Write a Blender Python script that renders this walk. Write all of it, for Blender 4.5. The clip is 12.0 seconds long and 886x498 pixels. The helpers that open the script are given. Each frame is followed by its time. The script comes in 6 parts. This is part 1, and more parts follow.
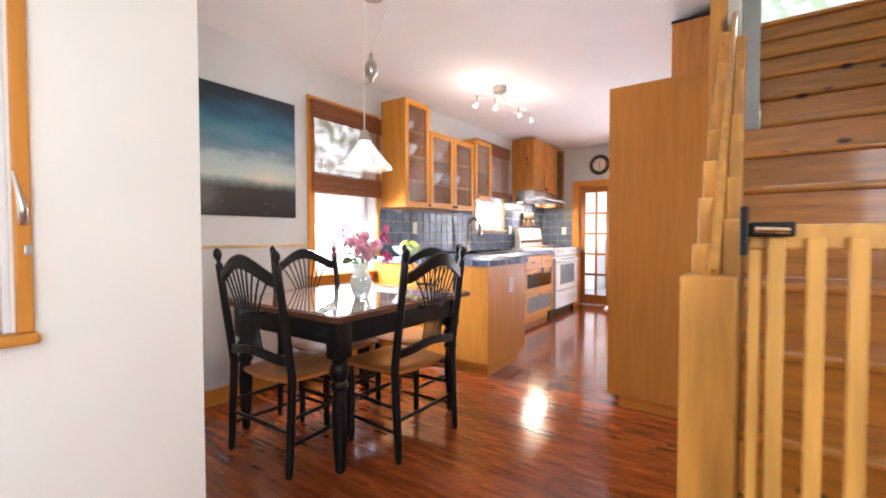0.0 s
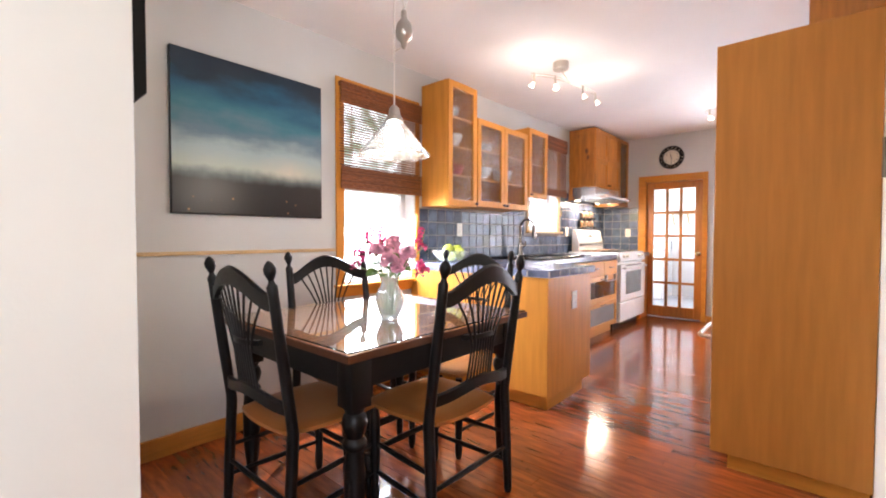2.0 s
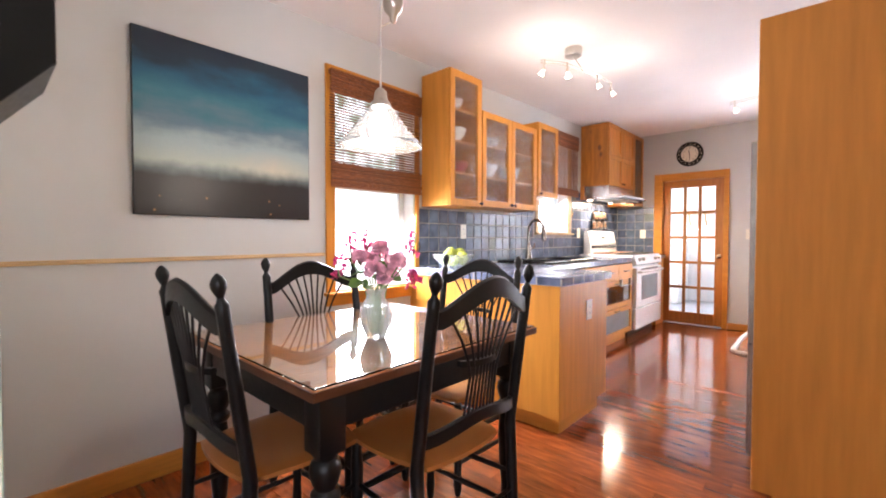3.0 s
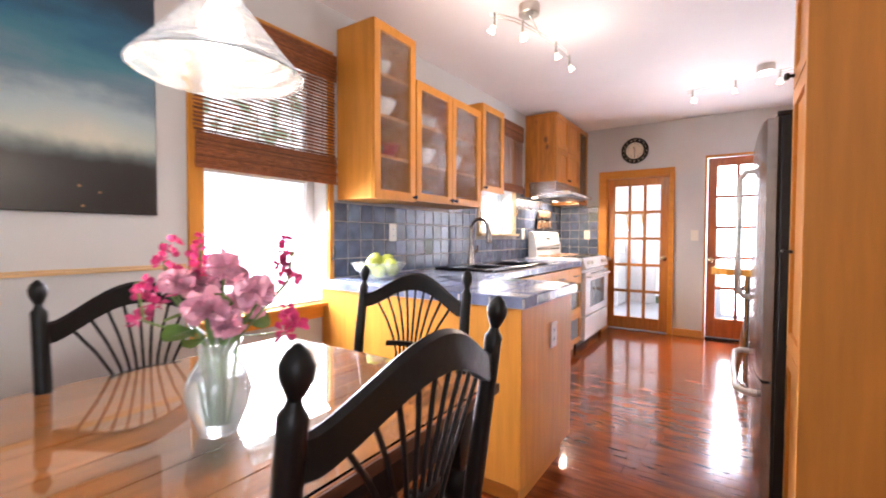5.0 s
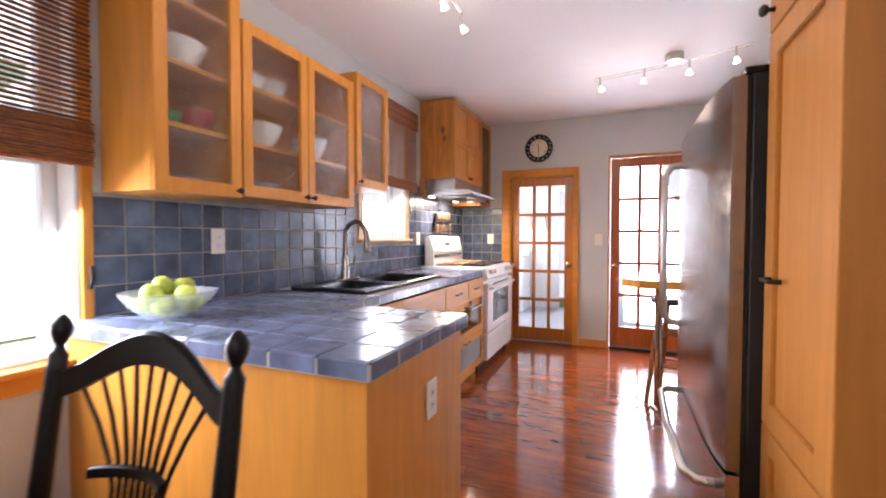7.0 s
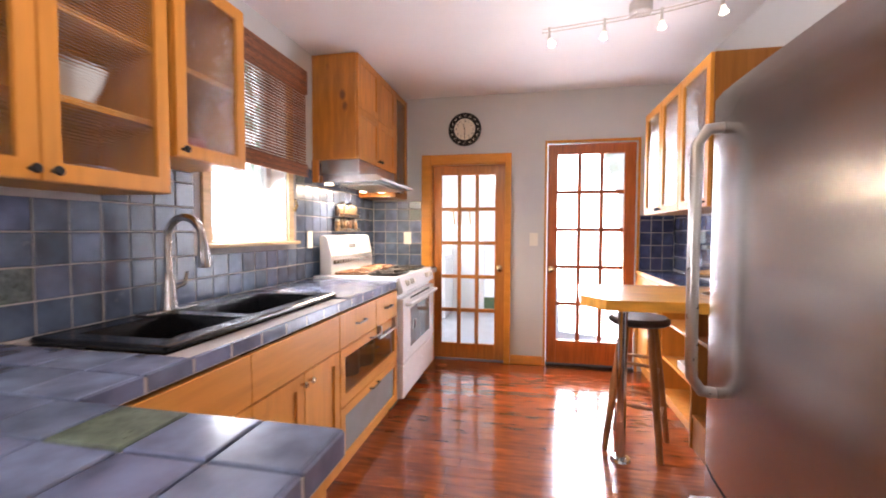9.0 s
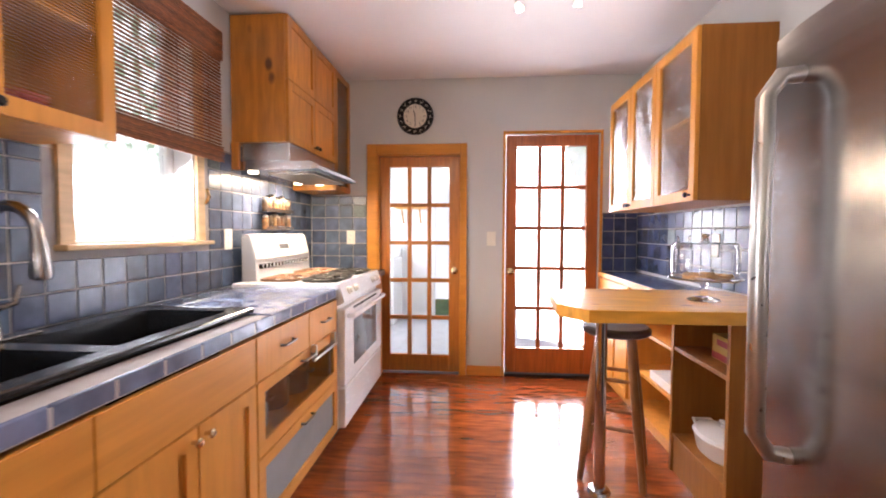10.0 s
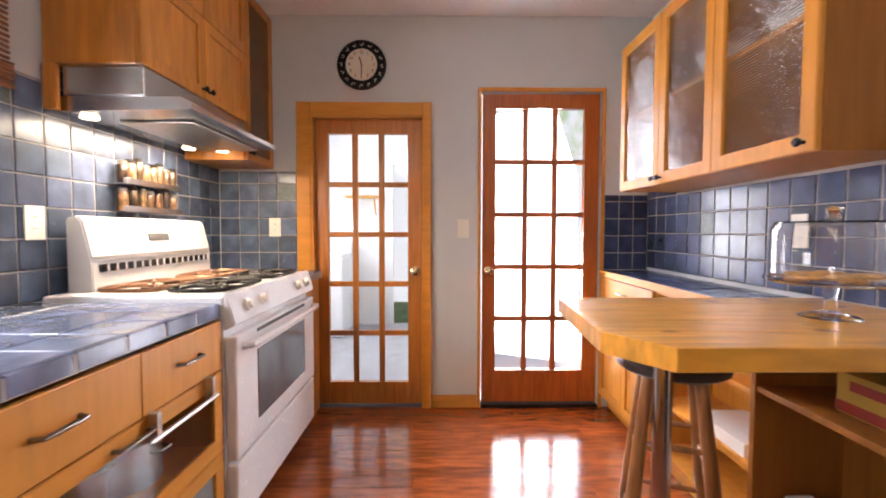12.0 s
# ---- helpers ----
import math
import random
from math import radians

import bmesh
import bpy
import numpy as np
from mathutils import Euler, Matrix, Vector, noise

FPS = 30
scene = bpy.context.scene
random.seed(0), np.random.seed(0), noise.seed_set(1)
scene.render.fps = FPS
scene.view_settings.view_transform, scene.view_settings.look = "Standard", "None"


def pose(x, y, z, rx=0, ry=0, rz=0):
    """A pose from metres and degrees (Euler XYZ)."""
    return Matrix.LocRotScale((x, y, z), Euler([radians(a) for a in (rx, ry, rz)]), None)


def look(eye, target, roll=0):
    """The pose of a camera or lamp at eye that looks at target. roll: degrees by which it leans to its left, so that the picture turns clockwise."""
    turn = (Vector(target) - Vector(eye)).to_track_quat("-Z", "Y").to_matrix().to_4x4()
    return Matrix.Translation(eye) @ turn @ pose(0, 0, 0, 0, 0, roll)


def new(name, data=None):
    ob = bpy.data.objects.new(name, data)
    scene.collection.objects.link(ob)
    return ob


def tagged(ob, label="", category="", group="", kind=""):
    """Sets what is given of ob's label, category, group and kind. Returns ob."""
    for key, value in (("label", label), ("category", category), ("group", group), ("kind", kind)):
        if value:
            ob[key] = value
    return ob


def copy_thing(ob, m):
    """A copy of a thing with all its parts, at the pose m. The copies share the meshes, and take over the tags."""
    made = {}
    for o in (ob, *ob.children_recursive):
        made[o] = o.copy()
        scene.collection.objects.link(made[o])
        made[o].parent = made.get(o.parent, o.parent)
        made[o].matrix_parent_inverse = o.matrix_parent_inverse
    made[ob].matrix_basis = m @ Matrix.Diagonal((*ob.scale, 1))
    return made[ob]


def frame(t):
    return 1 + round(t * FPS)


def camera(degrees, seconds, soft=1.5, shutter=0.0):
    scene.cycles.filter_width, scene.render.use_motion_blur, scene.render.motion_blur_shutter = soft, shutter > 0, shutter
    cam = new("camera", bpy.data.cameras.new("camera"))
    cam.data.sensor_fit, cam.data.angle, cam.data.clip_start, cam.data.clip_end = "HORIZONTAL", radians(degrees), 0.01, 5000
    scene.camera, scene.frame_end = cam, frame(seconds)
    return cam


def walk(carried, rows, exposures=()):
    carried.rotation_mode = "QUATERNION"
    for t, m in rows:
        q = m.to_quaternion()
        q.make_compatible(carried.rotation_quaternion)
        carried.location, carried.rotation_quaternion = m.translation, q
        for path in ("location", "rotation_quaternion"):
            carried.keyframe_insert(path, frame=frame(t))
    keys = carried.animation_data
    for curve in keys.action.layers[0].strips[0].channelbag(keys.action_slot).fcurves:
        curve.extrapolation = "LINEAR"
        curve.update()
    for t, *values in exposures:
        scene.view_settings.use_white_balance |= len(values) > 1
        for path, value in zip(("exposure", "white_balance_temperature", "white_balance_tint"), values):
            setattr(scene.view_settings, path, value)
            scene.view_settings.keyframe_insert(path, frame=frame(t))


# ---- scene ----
cam = camera(92.1, 12.0, soft=1.9, shutter=0.5)
PATH = [
    (0, (0.22, 0.054, 1.093), (-0.936, 1.685, 1.036), -0.1),
    (0.5, (0.118, 0.199, 1.092), (-1.079, 1.801, 1.036), -0.1),
    (1, (0.044, 0.299, 1.096), (-1.2, 1.864, 1.04), 0.0),
    (1.5, (-0.039, 0.395, 1.101), (-1.33, 1.921, 1.046), 0.1),
    (2, (-0.11, 0.483, 1.117), (-1.435, 1.98, 1.062), 0.1),
    (2.5, (-0.194, 0.601, 1.124), (-1.54, 2.08, 1.068), 0.1),
    (2.7, (-0.211, 0.651, 1.133), (-1.566, 2.12, 1.079), 0.1),
    (4.3, (-0.57, 1.06, 1.139), (-1.824, 2.616, 1.078), 0.2),
    (4.5, (-0.606, 1.13, 1.146), (-1.822, 2.717, 1.083), 0.3),
    (5, (-0.674, 1.281, 1.159), (-1.79, 2.939, 1.1), 0.2),
    (5.5, (-0.744, 1.444, 1.175), (-1.753, 3.17, 1.118), 0.2),
    (6, (-0.788, 1.602, 1.187), (-1.69, 3.386, 1.131), 0.2),
    (6.5, (-0.807, 1.812, 1.209), (-1.625, 3.636, 1.152), 0.2),
    (7, (-0.826, 2.033, 1.207), (-1.583, 3.884, 1.151), 0.1),
    (7.2, (-0.837, 2.123, 1.209), (-1.569, 3.983, 1.147), 0.0),
    (9, (-1.052, 2.924, 1.251), (-1.451, 4.882, 1.169), 0.2),
    (9.5, (-1.104, 3.132, 1.242), (-1.380, 5.111, 1.160), 0.2),
    (10, (-1.141, 3.328, 1.238), (-1.299, 5.320, 1.157), 0.2),
    (10.5, (-1.131, 3.532, 1.217), (-1.221, 5.528, 1.135), 0.2),
    (11, (-1.144, 3.735, 1.187), (-1.174, 5.733, 1.106), 0.1),
    (11.5, (-1.150, 3.977, 1.172), (-1.148, 5.975, 1.088), 0.1),
    (12, (-1.176, 4.207, 1.164), (-1.158, 6.206, 1.080), 0.1),
]
walk(cam, [(t, look(eye, target, roll)) for t, eye, target, roll in PATH], [(0.0, 0.50, 6150, 14), (2.5, 0.52, 6180, 15), (5.0, 0.42, 6180, 18), (6.5, 0.14, 6060, 18), (7.2, 0.08, 6020, 18), (9.0, 0.28, 6220, 17), (10.5, 0.14, 6280, 16), (12.0, -0.04, 6320, 15)])

# ---- world, sun, lamps, exposure ----
world = bpy.data.worlds.new("world")
scene.world = world
world.use_nodes = True
wn = world.node_tree.nodes
sky = wn.new("ShaderNodeTexSky")
sky.sky_type = "NISHITA"
sky.sun_disc = False
sky.sun_elevation = radians(52)
sky.sun_rotation = radians(150)
world.node_tree.links.new(sky.outputs[0], wn["Background"].inputs[0])
wn["Background"].inputs[1].default_value = 0.15


def lamp(name, kind, m, power, color=(1, 1, 1), size=None, size_y=None, radius=None, angle=None):
    data = bpy.data.lights.new(name, kind)
    data.energy, data.color = power, color
    if kind == "AREA":
        data.shape, data.size, data.size_y = "RECTANGLE", size, size_y or size
    if radius is not None:
        data.shadow_soft_size = radius
    if angle is not None:
        data.angle = angle
    ob = new(name, data)
    ob.matrix_world = m
    return ob


sun = lamp("sun", "SUN", look((0, 0, 0), (0.35, -0.55, -0.85)), 3.0, (1, 0.95, 0.88), angle=radians(0.5))
DAY = (0.95, 0.96, 1.0)
# sky light in the window and door openings, two of them added
lamp("opening_light", "AREA", look((-2.79, 2.6, 1.13), (0, 2.6, -2.0)), 56, DAY, 0.66, 0.62)
lamp("opening_light", "AREA", look((-2.79, 5.1, 1.42), (0, 5.1, -1.2)), 28, DAY, 0.66, 0.4)
lamp("opening_light", "AREA", look((-1.385, -0.35, 1.4), (0, -0.3, 1.3)), 6, DAY, 1.0, 1.2)
# fill for the cream living room wall, from an added opening out of view
lamp("opening_light", "AREA", look((1.25, -0.75, 1.45), (-1, -0.75, 1.45)), 36, DAY, 1.5, 1.2)
lamp("door_light", "AREA", look((-0.52, 7.2, 1.1), (-1.7, 4.6, 0.7)), 76, DAY, 0.6, 1.75)
lamp("stair_window_light", "AREA", look((0.72, 5.8, 3.7), (0.72, 2.4, 1.6)), 32, DAY, 0.8, 1.2)
# added fill that brightens the sunroom, just inside its unseen west opening
lamp("sunroom_fill_light", "AREA", look((-2.9, 8.2, 1.5), (0, 8.2, 1.2)), 50, DAY, 1.2, 1.2)

# ---- materials ----
def material(name, color, rough=0.5, metal=0.0, vary=0.12, scale=8.0, stretch=(1, 1, 1), bump=0.05, bump_scale=60.0, color2=None, per_piece=0.0,
             transmission=0.0, ior=1.45, coat=0.0, emit=0.0, emit_color=None, rough_vary=0.08, spec=0.5, hue=0.0):
    m = bpy.data.materials.new(name)
    m.use_nodes = True
    nt = m.node_tree
    n, link = nt.nodes, nt.links.new
    b = n["Principled BSDF"]
    b.inputs["Metallic"].default_value = metal
    b.inputs["IOR"].default_value = ior
    b.inputs["Transmission Weight"].default_value = transmission
    b.inputs["Coat Weight"].default_value = coat
    b.inputs["Coat Roughness"].default_value = 0.08
    b.inputs["Specular IOR Level"].default_value = spec
    geo = n.new("ShaderNodeNewGeometry")
    mp = n.new("ShaderNodeMapping")
    mp.inputs["Scale"].default_value = stretch
    link(geo.outputs["Position"], mp.inputs["Vector"])
    if per_piece:
        who = n.new("ShaderNodeObjectInfo")
        shift = n.new("ShaderNodeVectorMath")
        shift.operation = "MULTIPLY"
        shift.inputs[1].default_value = (37, 53, 71)
        link(who.outputs["Random"], shift.inputs[0])
        link(shift.outputs[0], mp.inputs["Location"])
    big = n.new("ShaderNodeTexNoise")
    big.inputs["Scale"].default_value = scale
    big.inputs["Detail"].default_value = 6
    link(mp.outputs[0], big.inputs["Vector"])
    ramp = n.new("ShaderNodeMapRange")
    ramp.inputs["From Min"].default_value, ramp.inputs["From Max"].default_value = 0.3, 0.7
    link(big.outputs["Fac"], ramp.inputs["Value"])
    mix = n.new("ShaderNodeMix")
    mix.data_type = "RGBA"
    c2 = color2 or tuple(c * (1 - 2 * vary) for c in color)
    c1 = color if color2 else tuple(min(1, c * (1 + vary * 0.6)) for c in color)
    mix.inputs["A"].default_value = (*c1, 1)
    mix.inputs["B"].default_value = (*c2, 1)
    link(ramp.outputs[0], mix.inputs["Factor"])
    out = mix.outputs["Result"]
    if per_piece:
        info = n.new("ShaderNodeObjectInfo")
        hsv = n.new("ShaderNodeHueSaturation")
        r = n.new("ShaderNodeMapRange")
        r.inputs["To Min"].default_value, r.inputs["To Max"].default_value = 1 - per_piece, 1 + per_piece
        link(info.outputs["Random"], r.inputs["Value"])
        link(r.outputs[0], hsv.inputs["Value"])
        if hue:
            spin = n.new("ShaderNodeMath")
            spin.operation = "MULTIPLY"
            spin.inputs[1].default_value = 7.31
            frac = n.new("ShaderNodeMath")
            frac.operation = "FRACT"
            hr = n.new("ShaderNodeMapRange")
            hr.inputs["To Min"].default_value, hr.inputs["To Max"].default_value = 0.5 - hue, 0.5 + hue
            link(info.outputs["Random"], spin.inputs[0])
            link(spin.outputs[0], frac.inputs[0])
            link(frac.outputs[0], hr.inputs["Value"])
            link(hr.outputs[0], hsv.inputs["Hue"])
        link(out, hsv.inputs["Color"])
        out = hsv.outputs["Color"]
    link(out, b.inputs["Base Color"])
    fine = n.new("ShaderNodeTexNoise")
    fine.inputs["Scale"].default_value = bump_scale
    fine.inputs["Detail"].default_value = 4
    link(mp.outputs[0], fine.inputs["Vector"])
    rr = n.new("ShaderNodeMapRange")
    rr.inputs["To Min"].default_value, rr.inputs["To Max"].default_value = max(0.0, rough - rough_vary), rough + rough_vary
    link(fine.outputs["Fac"], rr.inputs["Value"])
    link(rr.outputs[0], b.inputs["Roughness"])
    if bump:
        bp = n.new("ShaderNodeBump")
        bp.inputs["Strength"].default_value = bump
        bp.inputs["Distance"].default_value = 0.01
        link(fine.outputs["Fac"], bp.inputs["Height"])
        link(bp.outputs[0], b.inputs["Normal"])
    if emit:
        b.inputs["Emission Color"].default_value = (*(emit_color or color), 1)
        b.inputs["Emission Strength"].default_value = emit
    return m


M = {}
M["wall_grey"] = material("wall_grey", (0.57, 0.582, 0.578), 0.75, vary=0.03, scale=2, bump=0.05, bump_scale=120)
M["wall_cream"] = material("wall_cream", (0.85, 0.84, 0.75), 0.7, vary=0.02, scale=2, bump=0.04, bump_scale=120)
M["ceiling"] = material("ceiling", (0.84, 0.83, 0.84), 0.8, vary=0.02, scale=2, bump=0.05, bump_scale=90)
M["maple"] = material("maple", (0.60, 0.250, 0.038), 0.42, spec=0.25, vary=0.08, scale=5, stretch=(6, 6, 0.5), bump=0.02, bump_scale=25)
M["floor"] = material("floor", (0.29, 0.068, 0.016), 0.16, vary=0.26, scale=5, stretch=(1.3, 7, 1), bump=0.04, bump_scale=20, per_piece=0.24, coat=0.5)
M["grout"] = material("grout", (0.38, 0.345, 0.33), 0.85)
M["blue_tile"] = material("blue_tile", (0.088, 0.114, 0.178), 0.24, vary=0.26, scale=11, hue=0.012, per_piece=0.36, bump=0.05, bump_scale=18)
M["black_paint"] = material("black_paint", (0.007, 0.0065, 0.0065), 0.36, spec=0.3, vary=0.2)
M["white"] = material("white", (0.8, 0.8, 0.79), 0.25, vary=0.02, bump=0)
M["steel"] = material("steel", (0.58, 0.57, 0.56), 0.26, metal=1, rough_vary=0.03, vary=0.01, stretch=(1, 0.5, 40), bump=0)
M["fir"] = material("fir", (0.50, 0.18, 0.030), 0.35, vary=0.15, scale=6, stretch=(9, 9, 0.6), bump=0.03, coat=0.2)
M["pine"] = material("pine", (0.62, 0.32, 0.065), 0.4, vary=0.15, scale=5, stretch=(6, 6, 0.6), bump=0.03, coat=0.15)
M["glass"] = material("glass", (1, 1, 1), 0.0, vary=0, transmission=1, bump=0, rough_vary=0)

# maple a touch browner, but darkened mostly for the shade on the pantry
M["pantry_shaded"] = material("pantry_shaded", (0.47, 0.190, 0.036), 0.42, spec=0.25, vary=0.08, scale=5, stretch=(6, 6, 0.5), bump=0.02, bump_scale=25)
M["dark_stain"] = material("dark_stain", (0.10, 0.032, 0.012), 0.35, vary=0.2, scale=6, stretch=(1, 1, 6), bump=0.02)
M["pale_wood"] = material("pale_wood", (0.68, 0.47, 0.24), 0.45, vary=0.1, scale=5, stretch=(1, 1, 8), bump=0.02)
M["dark_gap"] = material("dark_gap", (0.03, 0.012, 0.008), 0.7)
M["baseboard"] = material("baseboard", (0.58, 0.25, 0.045), 0.35, vary=0.1, scale=5, stretch=(1, 1, 8), bump=0.02, coat=0.2)
M["seat_wood"] = material("seat_wood", (0.38, 0.145, 0.038), 0.30, vary=0.08, scale=1.5, bump=0.0, rough_vary=0.0)
M["table_wood"] = material("table_wood", (0.37, 0.122, 0.026), 0.35, spec=0.2, vary=0.22, scale=5, stretch=(9, 0.9, 3), bump=0.03, per_piece=0.18)
# slat brown, reddened to stand for daylight glowing through the blinds
M["bamboo"] = material("bamboo", (0.26, 0.085, 0.027), 0.5, vary=0.3, scale=20, stretch=(1, 1.5, 8), bump=0.06, per_piece=0.3)
M["iron"] = material("iron", (0.03, 0.027, 0.025), 0.45, metal=0.8, vary=0.2)
M["nickel"] = material("nickel", (0.55, 0.52, 0.47), 0.3, metal=1, vary=0.06, bump=0.01)
M["brass"] = material("brass", (0.62, 0.50, 0.30), 0.25, metal=1, vary=0.08, bump=0.01)
M["black_enamel"] = material("black_enamel", (0.007, 0.007, 0.008), 0.2, vary=0.1, bump=0.01)
M["oven_glass"] = material("oven_glass", (0.12, 0.12, 0.125), 0.1, vary=0.1, bump=0)
# brown of the rear grates: warm reflections painted into the iron's colour
M["iron_reflect"] = material("iron_reflect", (0.24, 0.12, 0.065), 0.35, metal=0.5, vary=0.3)
M["frosted"] = material("frosted", (0.62, 0.63, 0.62), 0.25, vary=0.05, bump=0)
M["plate"] = material("plate", (0.78, 0.75, 0.66), 0.3, vary=0.03, bump=0)
M["china"] = material("china", (0.8, 0.79, 0.76), 0.2, vary=0.03, bump=0)
M["china_green"] = material("china_green", (0.12, 0.36, 0.14), 0.2, vary=0.1, bump=0)
M["china_red"] = material("china_red", (0.45, 0.07, 0.05), 0.2, vary=0.1, bump=0)
M["apple"] = material("apple", (0.50, 0.58, 0.10), 0.25, vary=0.18, scale=18, bump=0.01)
M["petal_pink"] = material("petal_pink", (0.92, 0.50, 0.63), 0.55, vary=0.18, scale=25, bump=0.03)
M["petal_deep"] = material("petal_deep", (0.78, 0.07, 0.26), 0.55, vary=0.2, scale=25, bump=0.03)
M["leaf"] = material("leaf", (0.16, 0.30, 0.06), 0.5, vary=0.25, scale=20)
M["stem"] = material("stem", (0.22, 0.36, 0.13), 0.5, vary=0.2)
M["cookie"] = material("cookie", (0.55, 0.28, 0.08), 0.7, vary=0.3, scale=40, bump=0.2)
M["carton"] = material("carton", (0.50, 0.33, 0.05), 0.5, vary=0.05)
M["carton_red"] = material("carton_red", (0.32, 0.04, 0.03), 0.5, vary=0.05)
M["carton_blue"] = material("carton_blue", (0.05, 0.1, 0.35), 0.5, vary=0.05)
M["spice"] = material("spice", (0.15, 0.085, 0.04), 0.3, vary=0.5, scale=30, per_piece=0.8, hue=0.02)
M["clock_face"] = material("clock_face", (0.75, 0.68, 0.55), 0.5, vary=0.05)
M["stool_wood"] = material("stool_wood", (0.30, 0.12, 0.038), 0.35, vary=0.2, stretch=(5, 5, 0.6), coat=0.2)
M["stool_seat"] = material("stool_seat", (0.045, 0.03, 0.025), 0.4, vary=0.2)
M["vinyl"] = material("vinyl", (0.78, 0.78, 0.76), 0.4, vary=0.02, bump=0)
M["sun_white"] = material("sun_white", (0.78, 0.78, 0.77), 0.7, vary=0.03, scale=2)
M["sun_floor"] = material("sun_floor", (0.40, 0.41, 0.43), 0.5, vary=0.1)
M["green_tile"] = material("green_tile", (0.12, 0.15, 0.11), 0.3, vary=0.3, scale=30)
M["deco_tile"] = material("deco_tile", (0.02, 0.03, 0.03), 0.3, vary=0.6, scale=60, color2=(0.10, 0.13, 0.12), bump=0.3, bump_scale=80)
M["counter_tile"] = material("counter_tile", (0.155, 0.182, 0.275), 0.2, vary=0.25, scale=9, hue=0.010, per_piece=0.16, bump=0.05, bump_scale=14)
M["bulb"] = material("bulb", (1, 0.9, 0.75), 0.4, vary=0, bump=0, emit=30, emit_color=(1, 0.82, 0.6))
M["pendant_bulb"] = material("pendant_bulb", (1, 0.95, 0.9), 0.4, vary=0, bump=0, emit=11, emit_color=(1, 0.9, 0.78))
M["hood_bulb"] = material("hood_bulb", (1, 0.9, 0.75), 0.4, vary=0, bump=0, emit=7, emit_color=(1, 0.8, 0.55))
M["lawn"] = material("lawn", (0.08, 0.13, 0.04), 0.9, vary=0.3, scale=3)


def ribbed(name, rough, ribs, strength, tint=(0.93, 0.95, 0.94)):
    """Clear glass with level ribs."""
    m = material(name, tint, rough, vary=0, transmission=1, bump=0, rough_vary=0.0)
    nt = m.node_tree
    geo = nt.nodes.new("ShaderNodeNewGeometry")
    wave = nt.nodes.new("ShaderNodeTexWave")
    wave.bands_direction = "Z"
    wave.inputs["Scale"].default_value = ribs
    wave.inputs["Distortion"].default_value = 0.4
    bp = nt.nodes.new("ShaderNodeBump")
    bp.inputs["Strength"].default_value = strength
    bp.inputs["Distance"].default_value = 0.004
    nt.links.new(geo.outputs["Position"], wave.inputs["Vector"])
    nt.links.new(wave.outputs["Fac"], bp.inputs["Height"])
    nt.links.new(bp.outputs[0], nt.nodes["Principled BSDF"].inputs["Normal"])
    return m


M["maple_x"] = material("maple_x", (0.59, 0.245, 0.037), 0.42, spec=0.25, vary=0.08, scale=5, stretch=(1, 0.5, 7), bump=0.02, bump_scale=25)
M["fir_red"] = material("fir_red", (0.40, 0.10, 0.018), 0.35, vary=0.18, scale=6, stretch=(9, 9, 0.6), bump=0.03, coat=0.25)
M["brushed"] = material("brushed", (0.34, 0.32, 0.31), 0.22, metal=1, vary=0.06, scale=3, stretch=(1, 0.1, 14), bump=0.012, bump_scale=5, rough_vary=0.05)
M["black_matte"] = material("black_matte", (0.010, 0.010, 0.010), 0.55, vary=0.1)
# maple darkened to paint in shade on the bar unit and east cabinet
M["maple_shaded"] = material("maple_shaded", (0.32, 0.12, 0.020), 0.45, spec=0.25, vary=0.12, scale=5, stretch=(6, 6, 0.5), bump=0.02, bump_scale=25)
M["tap_metal"] = material("tap_metal", (0.42, 0.39, 0.37), 0.22, metal=1, vary=0.08, bump=0.01)
M["pewter"] = material("pewter", (0.22, 0.19, 0.15), 0.35, metal=1, vary=0.15)
# frosted drawer pane, its grey lightened for the reflected floor and sky
M["pane_reflect"] = material("pane_reflect", (0.24, 0.25, 0.25), 0.22, vary=0.06, bump=0)
M["bowl_glass"] = material("bowl_glass", (0.95, 0.98, 0.97), 0.10, vary=0, transmission=0.85, bump=0, rough_vary=0)
M["chrome"] = material("chrome", (0.6, 0.58, 0.56), 0.12, metal=1, vary=0.05, bump=0)
M["reeded_clear"] = ribbed("reeded_clear", 0.05, 2, 0.02)
M["vase_glass"] = material("vase_glass", (0.93, 0.96, 0.96), 0.06, vary=0, transmission=0.8, bump=0, rough_vary=0)
M["table_glass"] = material("table_glass", (0.9, 0.97, 0.94), 0.0, vary=0, transmission=1, bump=0, rough_vary=0)
M["water"] = material("water", (0.95, 0.98, 0.96), 0.0, vary=0, transmission=1, ior=1.33, bump=0, rough_vary=0)
# darker version of blue_tile for the east counter and walls
M["blue_tile_dark"] = material("blue_tile_dark", (0.044, 0.057, 0.115), 0.22, vary=0.25, scale=10, hue=0.010, per_piece=0.30, bump=0.05, bump_scale=18)
M["dark_edge"] = material("dark_edge", (0.012, 0.012, 0.014), 0.6)
M["frost_glow"] = material("frost_glow", (0.85, 0.82, 0.78), 0.4, vary=0, bump=0, emit=2.0, emit_color=(1, 0.85, 0.65))
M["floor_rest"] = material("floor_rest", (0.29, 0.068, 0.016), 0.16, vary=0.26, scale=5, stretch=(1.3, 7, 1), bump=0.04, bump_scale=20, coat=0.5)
M["reeded"] = ribbed("reeded", 0.03, 32, 0.5, (0.84, 0.86, 0.86))
M["shade_glass"] = ribbed("shade_glass", 0.08, 14, 0.4)
M["shade_glass"].node_tree.nodes["Principled BSDF"].inputs["Transmission Weight"].default_value = 0.94


